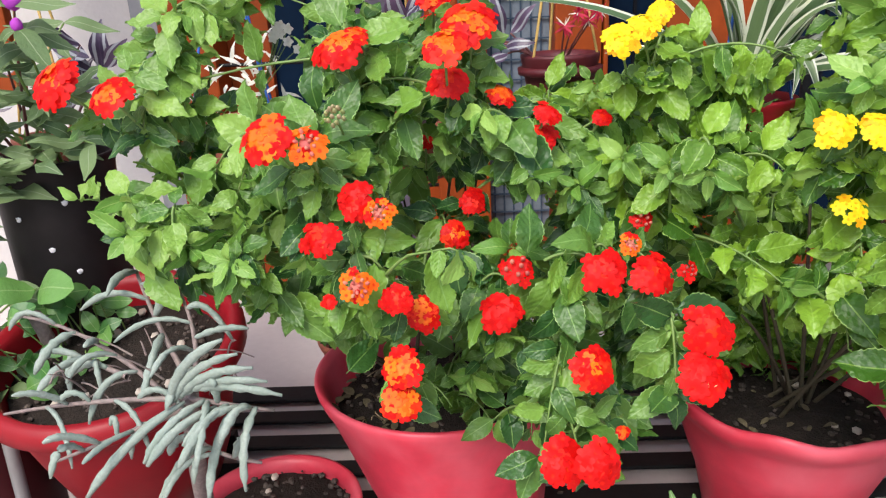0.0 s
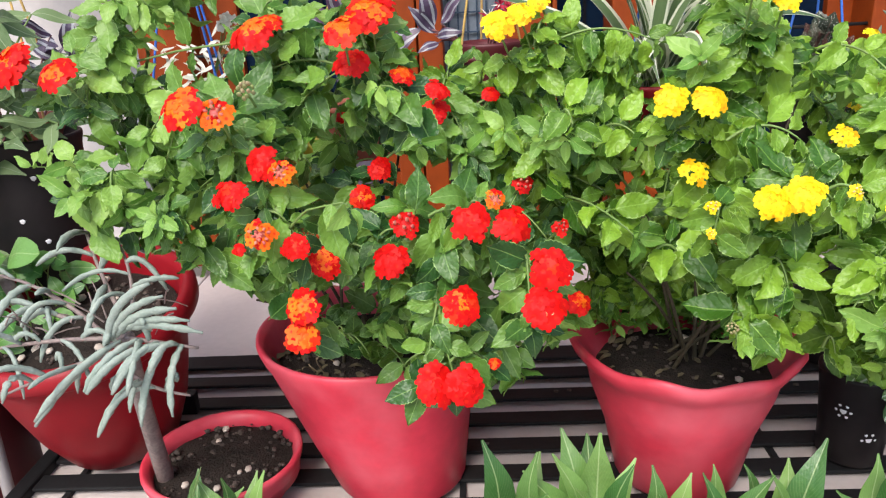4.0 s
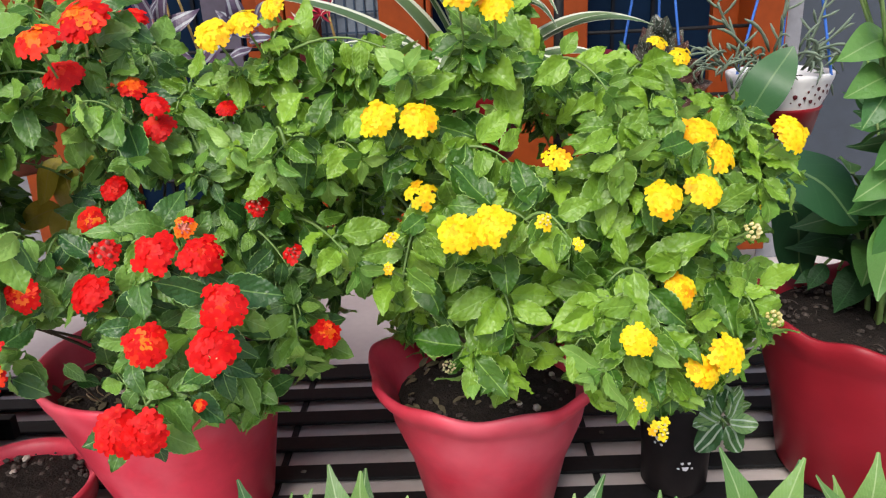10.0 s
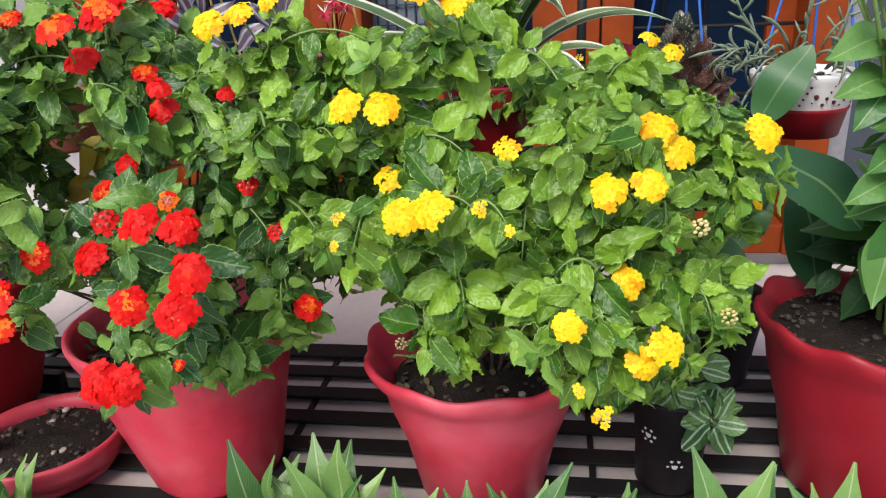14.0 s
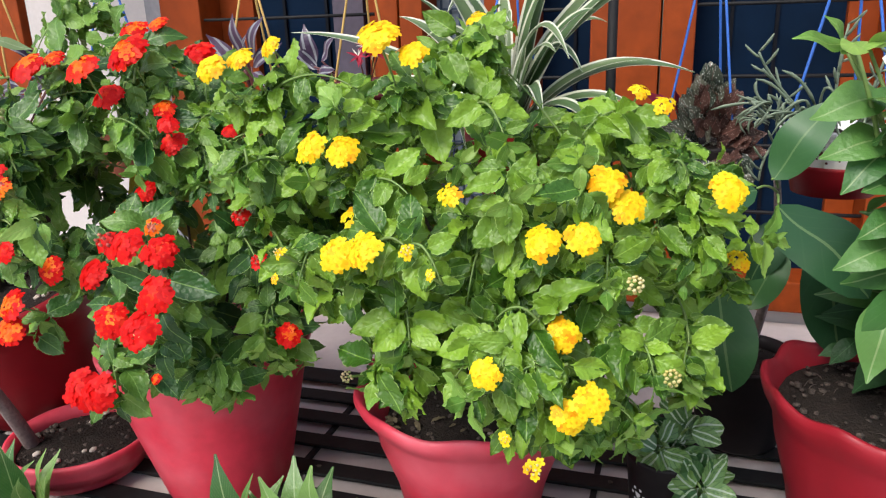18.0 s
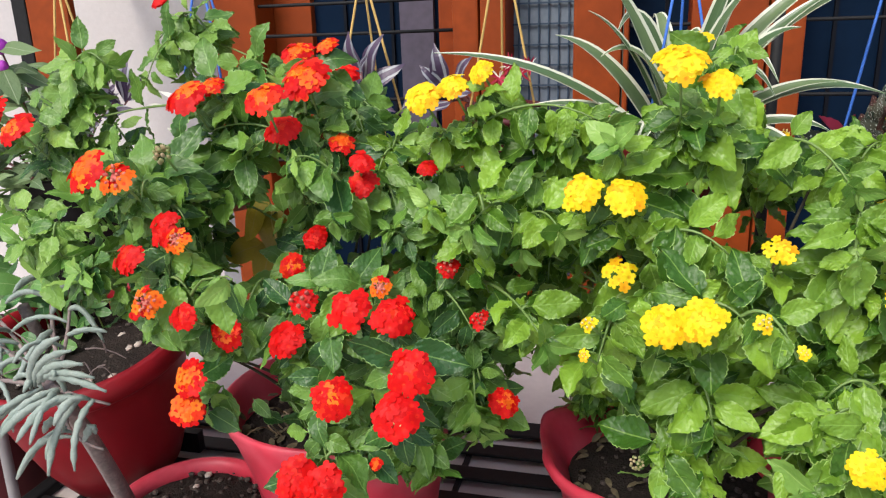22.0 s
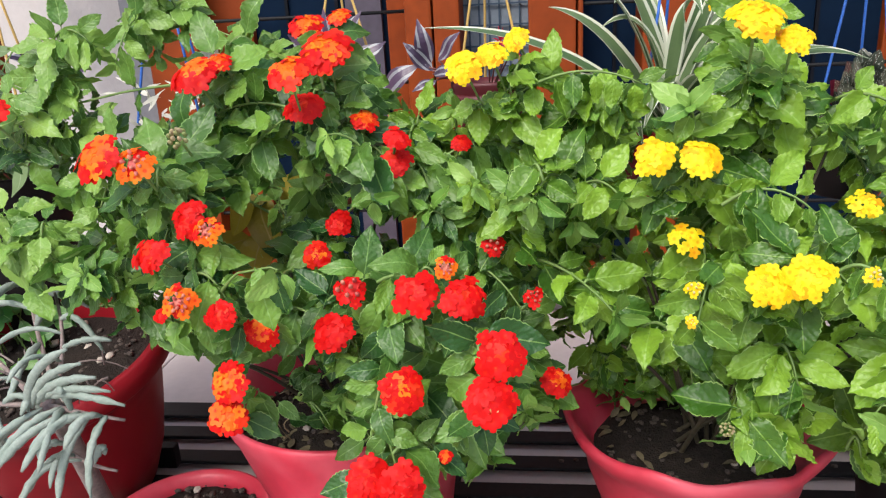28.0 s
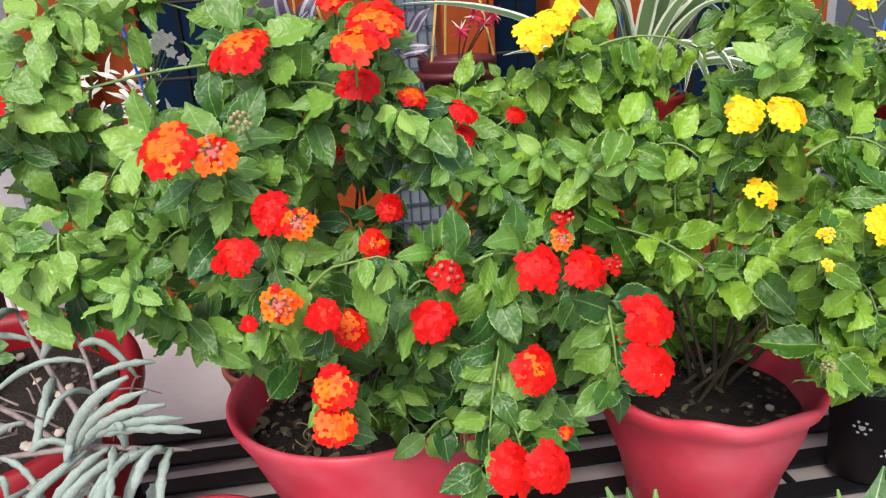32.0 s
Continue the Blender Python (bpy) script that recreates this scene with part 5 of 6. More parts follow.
RP = thing("potted_broadleaf_shrub", "wavy-rimmed red pot holding a tall shrub with a white flower", "potted plant", "", (0.978, 0.935, BENCH))
part("pot", lathe("pot", pot_profile(0.168, 0.268, 0.105, lip=0.02, flare=0.9), POT_CRIMSON, 96, scallop(6, 0.02, 11, 0.005)), None, RP, "red plastic pot with a scalloped rim")
soil(RP, 0.146, 0.236, 15, 200, 2)
rg = random.Random(45)
broad = leaf_set("leaf", LEAF_ROSE, w=0.56, serr=0.0, n=12, shape=LANCE, seed=8, droop=(0.02, 0.25))
fresh = leaf_set("young_leaf", LEAF_YOUNG, w=0.42, serr=0.0, n=12, shape=LANCE, seed=18, droop=(0.0, 0.2))
# Leaves of the shaded inside and back, their shade carried by the leaf colour.
shade_dark = leaf_set("leaf", LEAF_SHADE, w=0.5, serr=0.0, n=12, shape=LANCE, seed=28)
for i, tp in enumerate([(0.845, 0.80, 1.15), (0.90, 0.76, 1.10), (0.97, 0.80, 1.18), (1.05, 0.82, 1.12), (0.93, 0.84, 1.00), (1.02, 0.78, 1.02), (1.10, 0.85, 1.03), (0.90, 0.88, 1.08), (1.0, 0.72, 0.93), (1.12, 0.8, 0.93), (0.95, 1.0, 0.90), (1.05, 1.02, 0.95), (1.12, 1.0, 0.85), (0.98, 1.03, 0.80), (1.08, 0.95, 1.0), (1.15, 1.05, 1.05)]):
    tp = Vector(tp)
    o = Vector((0.99 + rg.uniform(-0.03, 0.03), 0.92 + rg.uniform(-0.03, 0.03), 0.675))
    mid = o.lerp(tp, 0.55) + Vector((0.02, 0, 0.04))
    stalk(RP, [o, mid, tp], 0.0045, 0.0022, STEM)
    line = bezier(o, mid, tp, 9)
    for k in range(4, 9):
        for sgn in (0, 1):
            ang = i + k * 1.7 + sgn * 3.14 + rg.uniform(-0.3, 0.3)
            d = Vector((math.cos(ang), math.sin(ang) * 0.8 - 0.25, rg.uniform(-0.35, 0.25))).normalized()
            kind = fresh if k == 8 and i in (0, 2, 7) else shade_dark if i > 11 else broad
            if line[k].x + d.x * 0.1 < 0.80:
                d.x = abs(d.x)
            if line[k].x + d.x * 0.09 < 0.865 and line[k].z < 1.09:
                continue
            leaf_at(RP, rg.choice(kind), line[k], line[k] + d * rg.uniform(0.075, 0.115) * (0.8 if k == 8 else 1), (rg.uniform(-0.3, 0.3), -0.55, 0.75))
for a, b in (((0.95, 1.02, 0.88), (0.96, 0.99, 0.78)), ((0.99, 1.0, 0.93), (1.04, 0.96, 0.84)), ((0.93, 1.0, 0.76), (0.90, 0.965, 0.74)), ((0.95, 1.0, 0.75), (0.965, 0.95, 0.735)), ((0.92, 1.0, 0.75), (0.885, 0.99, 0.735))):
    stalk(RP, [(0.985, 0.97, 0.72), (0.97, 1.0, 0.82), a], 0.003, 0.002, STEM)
    leaf_at(RP, rg.choice(shade_dark), a, b, (0.1, -0.8, 0.5))
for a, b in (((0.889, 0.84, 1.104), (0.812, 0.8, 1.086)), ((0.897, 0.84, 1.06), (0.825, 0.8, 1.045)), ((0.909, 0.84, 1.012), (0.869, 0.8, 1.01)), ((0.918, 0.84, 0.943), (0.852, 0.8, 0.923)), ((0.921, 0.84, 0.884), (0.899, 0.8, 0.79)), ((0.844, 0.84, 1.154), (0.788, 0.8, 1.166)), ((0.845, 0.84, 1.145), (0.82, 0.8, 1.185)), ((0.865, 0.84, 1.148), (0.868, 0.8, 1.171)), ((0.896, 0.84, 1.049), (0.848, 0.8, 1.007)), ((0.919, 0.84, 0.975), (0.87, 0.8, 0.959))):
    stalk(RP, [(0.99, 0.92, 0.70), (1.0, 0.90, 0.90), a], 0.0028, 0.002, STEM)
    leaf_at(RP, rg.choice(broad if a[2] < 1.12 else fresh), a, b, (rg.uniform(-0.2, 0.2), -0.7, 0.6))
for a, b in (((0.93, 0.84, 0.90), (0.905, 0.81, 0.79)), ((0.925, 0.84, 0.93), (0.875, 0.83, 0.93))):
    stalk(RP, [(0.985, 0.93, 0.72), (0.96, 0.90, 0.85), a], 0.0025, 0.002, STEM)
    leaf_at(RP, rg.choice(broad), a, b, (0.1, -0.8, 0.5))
# Rear leaves, with the shade behind the shrub in their dark colour.
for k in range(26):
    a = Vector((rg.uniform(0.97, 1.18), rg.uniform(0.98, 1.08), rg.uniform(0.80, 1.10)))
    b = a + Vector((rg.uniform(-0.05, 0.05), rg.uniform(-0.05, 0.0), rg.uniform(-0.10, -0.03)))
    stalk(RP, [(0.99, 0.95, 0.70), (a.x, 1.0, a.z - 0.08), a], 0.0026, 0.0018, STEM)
    leaf_at(RP, rg.choice(shade_dark), a, b, (rg.uniform(-0.3, 0.3), -0.8, 0.5))
for k in range(40):
    a, r = rg.uniform(0, 6.28), 0.13 * math.sqrt(rg.random())
    q = Vector((0.978 + r * math.cos(a), 0.935 + r * math.sin(a), BENCH + 0.244))
    e = Vector((rg.uniform(-1, 1), rg.uniform(-1, 1), 0)) * 0.022
    stalk(RP, [q, q + e * 0.5 + Vector((0, 0, rg.uniform(0.003, 0.012))), q + e], 0.0007, 0.0005, CRUMB, "root_fibre", 5)
wp = blade("petal", PETAL_WHITE, 0.8, 8, 0.1, 0.25, 0.02, ROUND)
for k in range(5):
    a = k * math.tau / 5 + 0.4
    c = Vector((0.885, 0.745, 1.14))
    leaf_at(RP, wp, c, c + Vector((math.cos(a) * 0.028, -0.008, math.sin(a) * 0.028)), (0, -1, 0.2), "petal", "white petal")
put("flower_core", BUD["gold"], Matrix.Translation(Vector((0.885, 0.74, 1.14)) - RP.location) @ Matrix.Diagonal((0.007, 0.007, 0.007, 1)), RP)

# yellowing plant behind the red lantana
YP = thing("potted_yellowing_plant", "clay pot with yellowing broad leaves between the larger pots", "potted plant", "", (-0.20, 1.19, BENCH))
part("pot", lathe("pot", pot_profile(0.085, 0.17, 0.06, lip=0.01), POT_TERRA, 40), None, YP)
soil(YP, 0.072, 0.145, 20, 16)
yl = leaf_set("leaf", LEAF_YELLOW, w=0.6, serr=0.0, n=10, shape=ROUND, seed=10)
rg = random.Random(46)
YTIPS = [((-0.175, 0.99, 0.965), (-0.155, 0.955, 0.885)), ((-0.160, 0.99, 0.925), (-0.095, 0.96, 0.905)), ((-0.175, 1.0, 0.91), (-0.195, 0.96, 0.845)), ((-0.185, 1.0, 0.975), (-0.215, 0.96, 0.92)), ((-0.150, 1.0, 0.96), (-0.110, 0.98, 0.995)), ((-0.135, 1.0, 0.90), (-0.085, 0.98, 0.85)), ((-0.200, 1.0, 0.90), (-0.260, 0.98, 0.88))]
for a, b in YTIPS:
    o = Vector((-0.20, 1.18, 0.60))
    stalk(YP, [o, o.lerp(Vector(a), 0.5) + Vector((0, 0.02, 0.04)), a], 0.0022, 0.0016, STEM)
    leaf_at(YP, rg.choice(yl), a, b, (rg.uniform(-0.3, 0.3), -0.85, 0.4))

# ---- low lance-leaved plants along the front of the bench ----
lance = leaf_set("leaf", LEAF_LANCE, w=0.34, serr=0.015, n=12, shape=LANCE, droop=(0.0, 0.12), fold=(0.1, 0.3), seed=11, count=5)


def lance_plant(x, y, seed, count, tall):
    f = thing("potted_lance_plant", "low plant with upright pale green lance-shaped leaves", "potted plant", "lance-leaved plants along the rack", (x, y, BENCH))
    part("pot", lathe("pot", pot_profile(0.045, 0.045, 0.036, lip=0.006), POT_BLACK, 32), None, f)
    soil(f, 0.038, 0.035, seed, 8)
    rg = random.Random(seed)
    for k in range(count):
        a = k * 2.4 + seed
        lean = 0.10 + 0.75 * k / count
        d = Vector((math.cos(a) * lean, math.sin(a) * lean * 0.8, 1)).normalized()
        q = Vector((math.cos(a) * 0.010, math.sin(a) * 0.010, 0.045))
        ln = tall * rg.uniform(0.82, 1.08) * (1.0 - 0.25 * k / count)
        put("leaf", rg.choice(lance), frame_of(q, d, Vector((-math.cos(a) * 0.5, -math.sin(a) * 0.5 - 0.6, 0.4)), ln), f)
    return f


for x, y, seed, count, tall in ((-0.20, 0.655, 61, 6, 0.140), (-0.27, 0.67, 62, 4, 0.125), (0.155, 0.66, 63, 5, 0.148), (0.25, 0.655, 64, 9, 0.165), (0.34, 0.66, 65, 4, 0.115), (0.42, 0.665, 66, 4, 0.115),
                                (0.49, 0.66, 67, 5, 0.138), (0.60, 0.655, 68, 4, 0.138), (0.725, 0.66, 69, 5, 0.160), (0.84, 0.665, 70, 6, 0.145)):
    lance_plant(x, y, seed, count, tall)

# ---- black pole at the back of the bench ----
PO = thing("metal_pole", "thin black metal pole standing at the back of the bench", "pole", "", (0.567, 1.271, BENCH))
part("rod", tube("rod", [Vector((0, 0, 0)), Vector((0, 0, 0.4)), Vector((0, 0, 0.785))], 0.0085, 0.0085, BLACK_METAL, 10), None, PO)
part("foot", boxed(-0.02, 0.02, -0.02, 0.02, 0, 0.006, bevel=0.001), BLACK_METAL, PO)

# ---- hanging baskets on a rail ----
solid("hanging_rail", tube("hanging_rail", [Vector((-1.6, 1.21, 1.78)), Vector((0.2, 1.21, 1.78)), Vector((1.8, 1.21, 1.78))], 0.012, 0.012, BLACK_METAL, 10), None, "black metal rail that carries the hanging baskets", "rail")
for x in (-1.58, 1.78):
    solid("rail_bracket", boxed(x - 0.012, x + 0.012, 1.222, 1.85, 1.772, 1.788), BLACK_METAL, "black bracket of the hanging rail", "bracket")


def basket(name, label, x, y, rim, R, h, pot_mat, cord, feet, hook=1.35):
    """A small pot hung by cords that meet at a hook and go on to the rail; feet: where the cords meet the rim, as x shifts and y shifts."""
    b = thing(name, label, "hanging plant", "hanging baskets", (x, y, rim - h))
    part("pot", lathe("pot", pot_profile(R, h, R * 0.66, lip=0.008, flare=0.94), pot_mat, 48), None, b)
    soil(b, R * 0.88, h - 0.02, int(abs(x) * 1000), 10)
    for fx, fy in feet:
        put("cord", tube("cord", [Vector((fx, fy, h - 0.002)), Vector((fx * 0.5, fy * 0.5, (h + hook - rim + h) / 2)), Vector((0, 0, hook - rim + h))], 0.0022, 0.0022, cord, 6), Matrix.Identity(4), b)
    put("cord", tube("cord", [Vector((0, 0, hook - rim + h)), Vector((0.001, 0, (hook + 1.78) / 2 - rim + h)), Vector((0, 0, 1.768 - rim + h))], 0.0024, 0.0024, cord, 6), Matrix.Identity(4), b)
    return b


zeb = leaf_set("leaf", LEAF_ZEBRA, w=0.42, serr=0.0, n=10, shape=LANCE, droop=(0.0, 0.2), seed=12)


def spray(root, o, tips, meshes, ln, seed, stem_mat=RED_STEM, n=3):
    rg = random.Random(seed)
    for tp in tips:
        tp, a = Vector(tp), Vector(o)
        mid = a.lerp(tp, 0.5) + Vector((0, 0, 0.03))
        stalk(root, [a, mid, tp], 0.0022, 0.0014, stem_mat)
        line = bezier(a, mid, tp, 6)
        for k in range(6 - n, 6):
            ang = rg.uniform(0, 6.28)
            d = Vector((math.cos(ang), math.sin(ang) * 0.6 - 0.2, rg.uniform(-0.1, 0.8))).normalized()
            leaf_at(root, rg.choice(meshes), line[k], line[k] + d * ln * rg.uniform(0.75, 1.15), (rg.uniform(-0.4, 0.4), -0.75, 0.45))


HB = basket("hanging_zebra_plant", "basket of dark striped leaves hung on straw-coloured cords", -0.69, 1.22, 1.0, 0.075, 0.09, POT_TERRA, ROPE_YELLOW, ((-0.07, 0.0), (0.05, -0.05), (0.03, 0.06)))
spray(HB, (-0.69, 1.22, 1.0), [(-0.655, 1.28, 1.14), (-0.63, 1.25, 1.10), (-0.72, 1.20, 1.12), (-0.75, 1.22, 1.06), (-0.66, 1.16, 1.03)], zeb, 0.075, 51)
for a, b in (((-0.628, 1.28, 1.095), (-0.612, 1.27, 1.178)), ((-0.64, 1.28, 1.09), (-0.70, 1.28, 1.128)), ((-0.622, 1.28, 1.10), (-0.572, 1.26, 1.145))):
    stalk(HB, [(-0.68, 1.23, 0.99), (-0.66, 1.27, 1.06), a], 0.002, 0.0016, RED_STEM)
    leaf_at(HB, zeb[0], a, b, (0.1, -0.9, 0.2))
HB = basket("hanging_pale_plant", "basket of pale curled foliage hung on blue cords", -0.355, 1.16, 1.02, 0.085, 0.10, POT_TERRA, ROPE_BLUE, ((-0.08, -0.01), (0.06, -0.05), (0.03, 0.075)))
coral = leaf_set("leaf", LEAF_CORAL, w=0.22, serr=0.1, n=8, shape=LANCE, droop=(0.3, 0.7), seed=13)
rg = random.Random(52)
for k in range(46):
    a = rg.uniform(0, 6.28)
    q = Vector((-0.355 + math.cos(a) * rg.uniform(0, 0.09), 1.15 + math.sin(a) * 0.06, 1.03 + rg.uniform(0, 0.10)))
    leaf_at(HB, rg.choice(coral), q, q + Vector((rg.uniform(-1, 1), rg.uniform(-1, 0.3), rg.uniform(-0.3, 1))).normalized() * rg.uniform(0.02, 0.04))
for k in range(8):
    q = Vector((-0.27 + rg.uniform(-0.02, 0.03), 1.10, 1.13 + rg.uniform(-0.01, 0.035)))
    stalk(HB, [(-0.34, 1.15, 1.03), (-0.29, 1.12, 1.10), q], 0.001, 0.0007, STEM)
    for j in range(5):
        leaf_at(HB, wp, q, q + Vector((math.cos(j * 1.257) * 0.008, -0.003, math.sin(j * 1.257) * 0.008)), (0, -1, 0.2), "petal", "small white petal")
HB = basket("hanging_wandering_plant", "basket of purple striped leaves hung on straw-coloured cords", -0.095, 1.235, 1.0, 0.085, 0.10, POT_TERRA, ROPE_YELLOW, ((-0.06, -0.05), (0.085, -0.02), (0.0, 0.08)), hook=1.32)
ZTIPS = [((-0.10, 1.2, 1.115), (-0.17, 1.18, 1.178)), ((-0.10, 1.2, 1.13), (-0.112, 1.19, 1.215)), ((-0.09, 1.2, 1.13), (-0.06, 1.19, 1.212)), ((-0.085, 1.2, 1.12), (-0.02, 1.18, 1.165)), ((-0.10, 1.19, 1.12), (-0.14, 1.16, 1.09)), ((-0.08, 1.19, 1.11), (-0.03, 1.16, 1.09)),
         ((-0.03, 1.2, 1.08), (0.03, 1.18, 1.13)), ((-0.09, 1.19, 1.15), (-0.075, 1.16, 1.18))]
for a, b in ZTIPS:
    stalk(HB, [(-0.09, 1.22, 0.99), (-0.09, 1.21, 1.06), a], 0.0022, 0.0018, RED_STEM)
    leaf_at(HB, rg.choice(zeb), a, b, (rg.uniform(-0.5, 0.5), -0.8, 0.4))
HB = basket("hanging_crimson_plant", "dark red hanging pot with crimson flowers on straw-coloured cords", 0.148, 1.2, 1.095, 0.062, 0.12, POT_DARK, ROPE_YELLOW, ((-0.045, -0.04), (0.055, -0.02), (-0.01, 0.058)), hook=1.36)
part("rim_band", lathe("rim_band", [(0.058, 0.088), (0.066, 0.090), (0.067, 0.10), (0.06, 0.102)], POT_DARK, 48), None, HB)
for a, b in (((0.06, 1.18, 1.115), (0.018, 1.17, 1.16)), ((0.055, 1.18, 1.12), (0.042, 1.17, 1.192)), ((0.07, 1.18, 1.13), (0.105, 1.16, 1.172)), ((0.06, 1.18, 1.11), (0.10, 1.15, 1.12)), ((0.065, 1.18, 1.10), (0.03, 1.16, 1.09))):
    stalk(HB, [(0.12, 1.19, 1.08), (0.09, 1.19, 1.11), a], 0.002, 0.0016, RED_STEM)
    leaf_at(HB, rg.choice(zeb), a, b, (rg.uniform(-0.4, 0.4), -0.8, 0.4))
spike = blade("petal", PETAL_CRIMSON, 0.2, 6, 0.2, 0.1, 0.0, LANCE)
pale_spike = blade("petal", PETAL_WHITE, 0.14, 6, 0.2, 0.1, 0.0, LANCE)
for q in ((0.150, 1.16, 1.138), (0.168, 1.15, 1.156), (0.200, 1.15, 1.158), (0.185, 1.155, 1.145)):
    q = Vector(q)
    stalk(HB, [(0.148, 1.2, 1.07), Vector((0.148, 1.19, 1.10)).lerp(q, 0.6), q], 0.0014, 0.001, RED_STEM)
    for k in range(18):
        d = Vector((rg.uniform(-1, 1), rg.uniform(-0.9, 0.2), rg.uniform(-0.8, 1))).normalized()
        leaf_at(HB, pale_spike if k % 8 == 0 else spike, q, q + d * rg.uniform(0.012, 0.022), (0.2, -1, 0.3), "petal")

# spider plant
SPI = basket("hanging_spider_plant", "white-edged arching spider plant in a red pot on blue cords", 0.42, 1.165, 1.02, 0.085, 0.11, POT_RED, ROPE_BLUE, ((-0.05, -0.06), (0.06, -0.05), (0.0, 0.085)))
STRAPS = [((0.36, 1.10, 1.24), (0.29, 1.05, 1.30)), ((0.37, 1.12, 1.30), (0.33, 1.1, 1.20)), ((0.46, 1.10, 1.28), (0.52, 1.08, 1.33)), ((0.50, 1.12, 1.24), (0.66, 1.14, 1.29)), ((0.50, 1.12, 1.22), (0.70, 1.16, 1.27)),
          ((0.50, 1.10, 1.20), (0.62, 1.12, 1.25)), ((0.54, 1.12, 1.16), (0.70, 1.16, 1.105)), ((0.52, 1.10, 1.14), (0.64, 1.14, 1.125)), ((0.54, 1.08, 1.11), (0.62, 1.10, 1.06)), ((0.27, 1.09, 1.175), (0.06, 1.095, 1.18)),
          ((0.34, 1.10, 1.12), (0.20, 1.10, 1.10)), ((0.36, 1.06, 1.12), (0.27, 1.02, 1.05)), ((0.40, 1.04, 1.16), (0.36, 1.0, 1.04)), ((0.47, 1.05, 1.16), (0.50, 0.99, 1.05)), ((0.44, 1.03, 1.18), (0.46, 0.98, 1.03)),
          ((0.33, 1.12, 1.18), (0.24, 1.13, 1.20)), ((0.42, 1.08, 1.26), (0.44, 1.06, 1.18)), ((0.40, 1.2, 1.26), (0.38, 1.26, 1.22)), ((0.48, 1.2, 1.22), (0.56, 1.27, 1.18)), ((0.52, 1.05, 1.12), (0.58, 1.02, 1.02)), ((0.38, 1.08, 1.22), (0.31, 1.06, 1.17)), ((0.50, 1.08, 1.20), (0.56, 1.06, 1.20)), ((0.36, 1.06, 1.17), (0.40, 1.02, 1.03)), ((0.47, 1.04, 1.16), (0.43, 1.0, 1.04)), ((0.33, 1.08, 1.14), (0.37, 1.05, 1.0)), ((0.46, 1.12, 1.30), (0.58, 1.10, 1.36)), ((0.44, 1.10, 1.24), (0.54, 1.06, 1.28))]
rg = random.Random(58)
for k in range(4):
    a = rg.uniform(0, 6.28)
    STRAPS.append(((0.42 + 0.07 * math.cos(a), 1.10 + 0.05 * math.sin(a), rg.uniform(1.18, 1.27)), (0.42 + rg.uniform(0.10, 0.17) * math.cos(a), 1.07 + 0.08 * math.sin(a), rg.uniform(1.06, 1.24))))
for k, (m, e) in enumerate(STRAPS):
    p = rel(SPI, (0.42 + 0.012 * math.cos(k), 1.15 + 0.012 * math.sin(k), 1.01), m, e)
    put("leaf", strap("leaf", p[0], p[1], p[2], 0.023 if k > 21 else 0.026 if k % 3 or k == 9 else 0.033, LEAF_SPIDER), Matrix.Identity(4), SPI)

# begonias
HB = basket("hanging_begonia", "basket of speckled bronze begonia leaves hung on blue cords", 0.722, 1.255, 0.985, 0.075, 0.10, POT_BLACK, ROPE_BLUE, ((-0.065, -0.02), (0.045, -0.045), (0.03, 0.06)), hook=1.37)
beg = leaf_set("leaf", LEAF_BEGONIA, w=0.6, serr=0.1, n=12, shape=OVATE, seed=14)
begr = leaf_set("leaf", LEAF_BEGONIA_RED, w=0.6, serr=0.14, n=12, shape=OVATE, seed=15)
rg = random.Random(55)
for k in range(125):
    h = rg.random() ** 1.2
    a = rg.uniform(0, 6.28)
    q = Vector((0.730 + math.cos(a) * 0.04 * (1 - h), 1.235 + math.sin(a) * 0.035 * (1 - h), 0.965 + h * 0.105))
    d = Vector((math.cos(a) * (1 - h * 0.8), math.sin(a) * 0.6 - 0.35, 0.15 + h * 1.2)).normalized()
    leaf_at(HB, rg.choice(begr if (math.cos(a) > 0.2 and h < 0.6) or k % 5 == 0 else beg), q, q + d * rg.uniform(0.036, 0.058), (rg.uniform(-0.3, 0.3), -0.8, 0.4))
for a, b in (((0.66, 1.24, 1.0), (0.60, 1.22, 1.05)), ((0.65, 1.24, 1.0), (0.655, 1.20, 1.04)), ((0.66, 1.23, 0.99), (0.61, 1.19, 1.01))):
    leaf_at(HB, beg[0], a, b, (0, -0.8, 0.5))
cr = blade("leaf", PETAL_MAROON, 0.6, 10, 0.1, 0.2, 0.08, OVATE)
leaf_at(HB, cr, (0.675, 1.25, 1.035), (0.635, 1.22, 1.075), (0, -0.5, 0.85), "leaf", "crimson young leaf")
leaf_at(HB, cr, (0.68, 1.25, 1.03), (0.683, 1.21, 1.072), (0.5, -0.5, 0.5), "leaf", "crimson young leaf")
for a, b in (((0.77, 1.21, 0.98), (0.795, 1.19, 0.93)), ((0.78, 1.21, 0.95), (0.795, 1.19, 0.90)), ((0.72, 1.2, 0.98), (0.70, 1.15, 0.93))):
    leaf_at(HB, beg[1], a, b, (0, -0.9, 0.3))

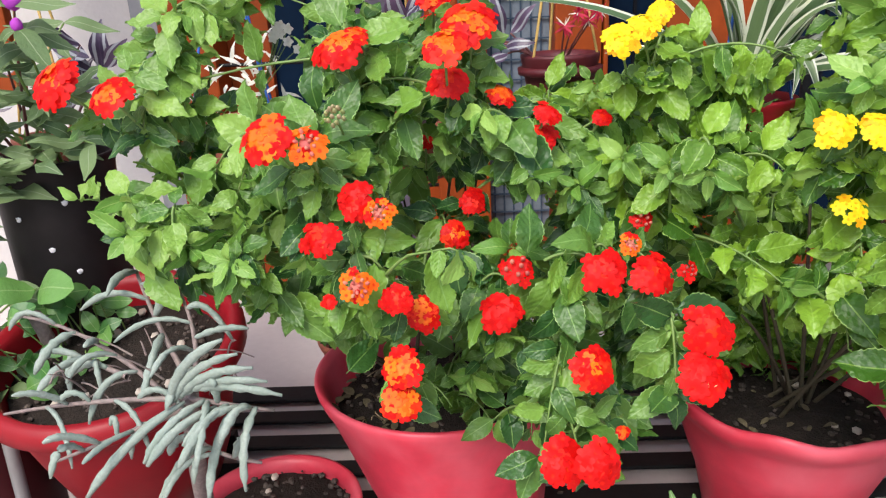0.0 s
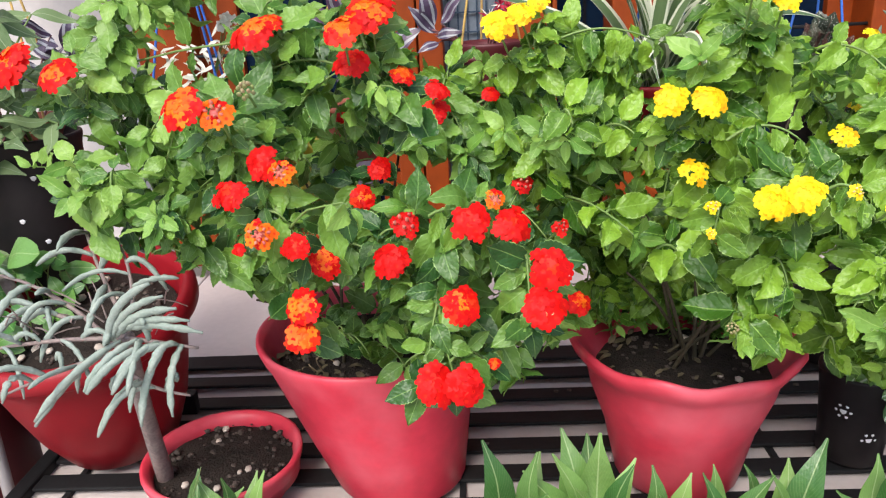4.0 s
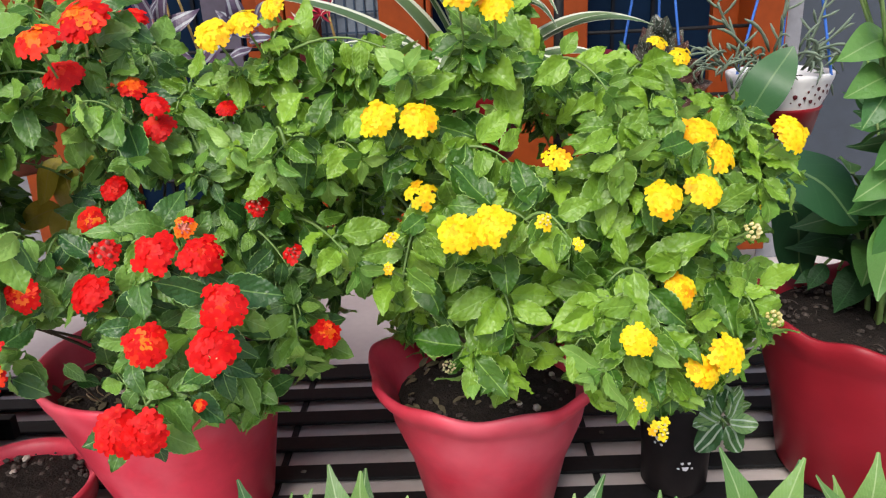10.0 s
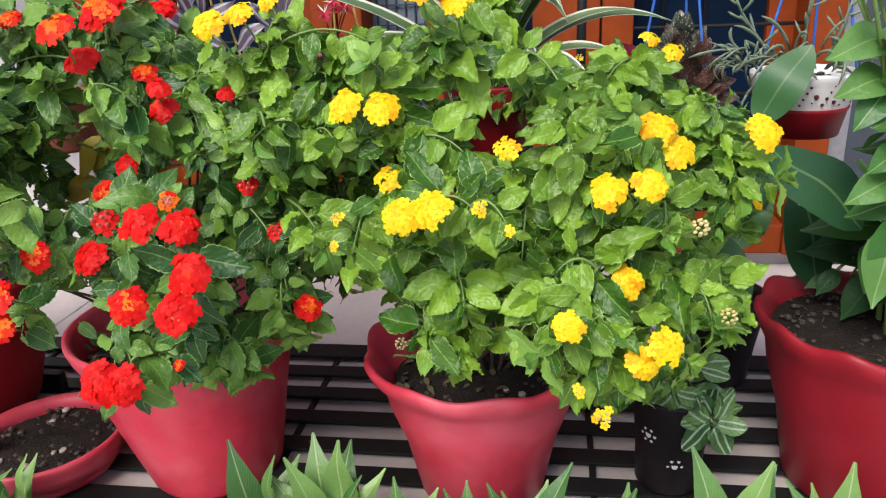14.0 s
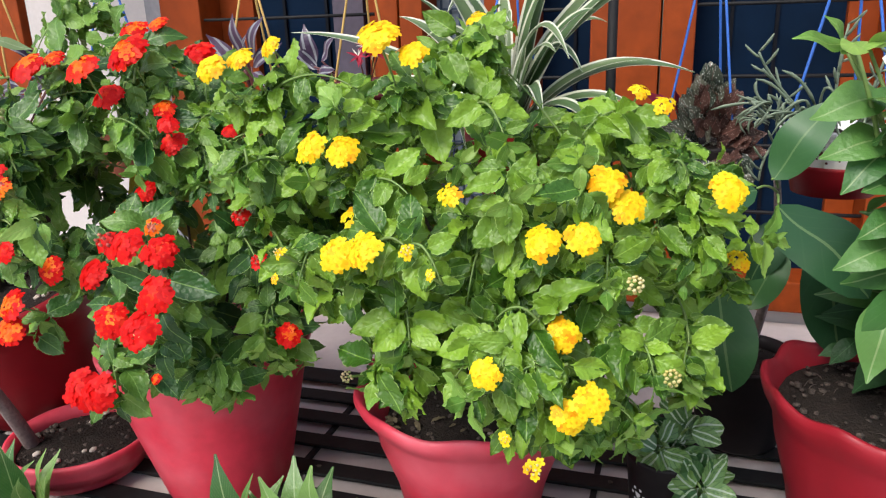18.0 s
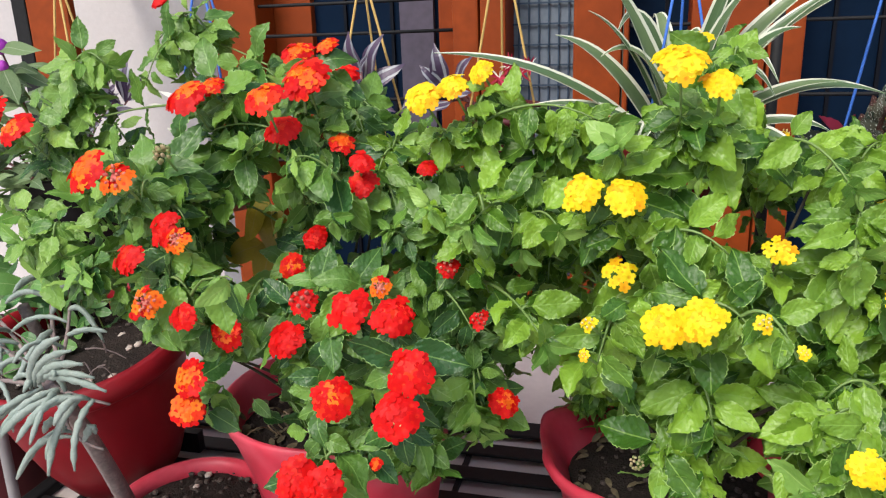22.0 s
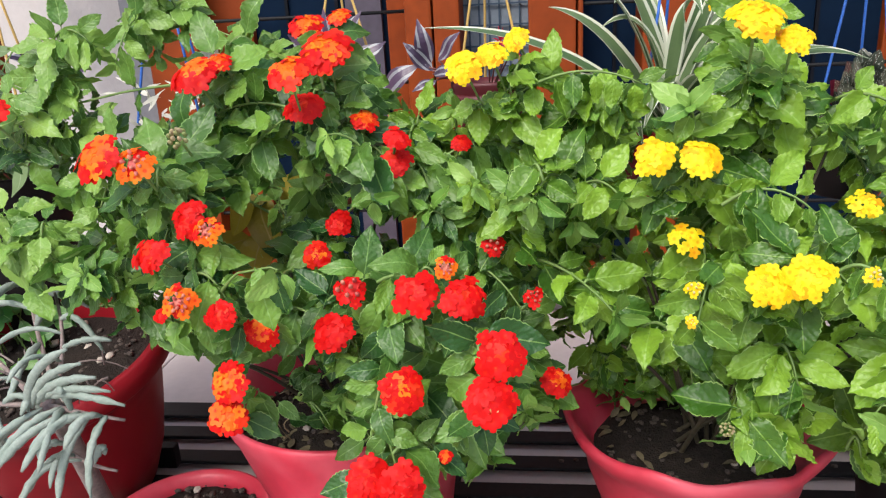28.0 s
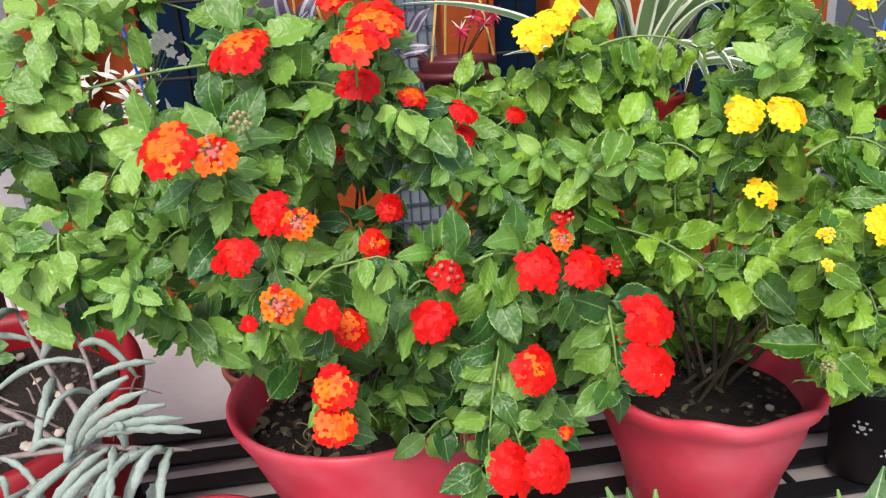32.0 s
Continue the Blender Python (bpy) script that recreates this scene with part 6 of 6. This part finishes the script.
# dotted basket with grey-green succulents
HB = basket("hanging_dotted_basket", "white dotted pot on blue cords with trailing grey-green succulents", 0.912, 1.19, 1.022, 0.082, 0.095, WHITE_PLASTIC, ROPE_BLUE, ((-0.075, -0.02), (0.055, -0.06), (0.03, 0.07)), hook=1.36)
part("base_band", lathe("base_band", [(0.050, -0.004), (0.058, -0.004), (0.0665, 0.036), (0.0695, 0.041), (0.064, 0.043)], POT_RED, 48), None, HB, "red plastic base")
dot = blob("dot", POT_DARK, 1, 0.1, 2)
rg = random.Random(56)
for k in range(46):
    a, z = -3.0 + 3.0 * ((k * 0.7549) % 1), 0.047 + 0.034 * ((k * 0.5698) % 1)
    rr = 0.0647 + 0.0103 * (z - 0.038) / 0.0229 if z < 0.0609 else 0.075 + (z - 0.0609) * 0.18
    s = rg.choice((0.0016, 0.0022, 0.0030, 0.0042))
    put("dot", dot, Matrix.Translation((rr * math.cos(a), rr * math.sin(a), z)) @ Matrix.Rotation(a, 4, "Z") @ Matrix.Diagonal((0.0006, s, s, 1)), HB, "dark printed dot" if k == 0 else "")
for k in range(70):
    a = rg.uniform(2.2, 6.6)
    q = Vector((0.88 + 0.07 * math.cos(a), 1.17 + 0.05 * math.sin(a), 1.03 + rg.uniform(-0.005, 0.03)))
    d = Vector((math.cos(a) - 0.25, math.sin(a) * 0.6, rg.uniform(-0.5, 0.9))).normalized()
    ln = rg.uniform(0.03, 0.075)
    p = rel(HB, q, q + d * ln * 0.6 + Vector((rg.uniform(-0.02, 0.02), 0, rg.uniform(0.0, 0.03))), q + d * ln * 0.7 + Vector((rg.uniform(-0.04, 0.03), 0, rg.uniform(-0.035, 0.03))))
    put("leaf", finger("leaf", bezier(p[0], p[1], p[2], 6), rg.uniform(0.0017, 0.0027), SUCC_GREEN, 6), Matrix.Identity(4), HB)
for a, b, c in (((0.86, 1.16, 1.04), (0.80, 1.14, 1.10), (0.785, 1.13, 1.135)), ((0.90, 1.17, 1.04), (0.89, 1.15, 1.10), (0.90, 1.15, 1.17)), ((0.87, 1.15, 1.03), (0.80, 1.12, 1.02), (0.80, 1.12, 0.95)), ((0.86, 1.15, 1.03), (0.81, 1.13, 1.06), (0.79, 1.12, 1.03)), ((0.93, 1.16, 1.04), (0.94, 1.14, 1.08), (0.95, 1.14, 1.13))):
    stalk(HB, [a, b, c], 0.0026, 0.0018, SUCC_GREEN, "stem", 8)
    line = bezier(Vector(a), Vector(b), Vector(c), 9)
    for k in range(2, 9):
        d = Vector((rg.uniform(-1, 1), rg.uniform(-0.8, 0.2), rg.uniform(0, 0.9))).normalized()
        p = rel(HB, line[k], line[k] + d * 0.014, line[k] + d * 0.026 + Vector((0, 0, 0.008)))
        put("leaf", finger("leaf", bezier(p[0], p[1], p[2], 5), 0.0021, SUCC_GREEN, 6), Matrix.Identity(4), HB)

# dry leaf bits on the soil of the yellow lantana, and a few crumbs of soil on the rack
dry = leaf_set("dry_leaf", material("dry_leaf_brown", (0.11, 0.085, 0.045), 0.8, var=0.4, scale=120, second=(0.20, 0.17, 0.09), coarse=60), w=0.5, n=6, shape=ROUND, droop=(0.2, 0.8), seed=16, count=3)
rg = random.Random(57)
for k in range(26):
    a, r = rg.uniform(2.2, 5.8), 0.128 * math.sqrt(rg.random())
    q = Vector((0.416 + r * math.cos(a), 0.882 + r * math.sin(a), BENCH + 0.191))
    leaf_at(YL, rg.choice(dry), q, q + Vector((rg.uniform(-1, 1), rg.uniform(-1, 1), rg.uniform(-0.1, 0.5))).normalized() * rg.uniform(0.010, 0.022), (0, -0.2, 1), "dry_leaf")
for k in range(60):
    a, r = rg.uniform(2.0, 5.4), 0.148 * math.sqrt(rg.uniform(0.1, 1))
    q = Vector((-0.054 + r * math.cos(a), 0.922 + r * math.sin(a), BENCH + 0.204))
    leaf_at(RL, rg.choice(dry), q, q + Vector((rg.uniform(-1, 1), rg.uniform(-1, 1), rg.uniform(-0.1, 0.6))).normalized() * rg.uniform(0.012, 0.028), (0, -0.2, 1), "dry_leaf")
for k in range(9):
    a, r = rg.uniform(2.4, 4.6), rg.uniform(0.08, 0.14)
    q = Vector((-0.054 + r * math.cos(a), 0.922 + r * math.sin(a), BENCH + 0.204))
    stalk(RL, [q, q + Vector((rg.uniform(-0.03, 0.03), -0.01, 0.02)), q + Vector((rg.uniform(-0.06, 0.05), rg.uniform(-0.05, 0.01), rg.uniform(0.0, 0.05)))], 0.0011, 0.0007, DRY_STEM, "dry_stem", 6)
for k, (x, y) in enumerate(((0.255, 1.113), (0.28, 1.117), (0.61, 1.03), (0.12, 0.95), (-0.20, 1.19), (0.70, 1.113))):
    c = tagged(new("soil_crumb", blob("soil_crumb", CRUMB, 1, 0.3, k)), "dark crumb of soil fallen on a rack slat", "crumb", "soil crumbs on the rack")
    c.matrix_world = Matrix.Translation((x, y, BENCH + 0.0025)) @ Matrix.Diagonal((0.005, 0.0035, 0.003, 1))
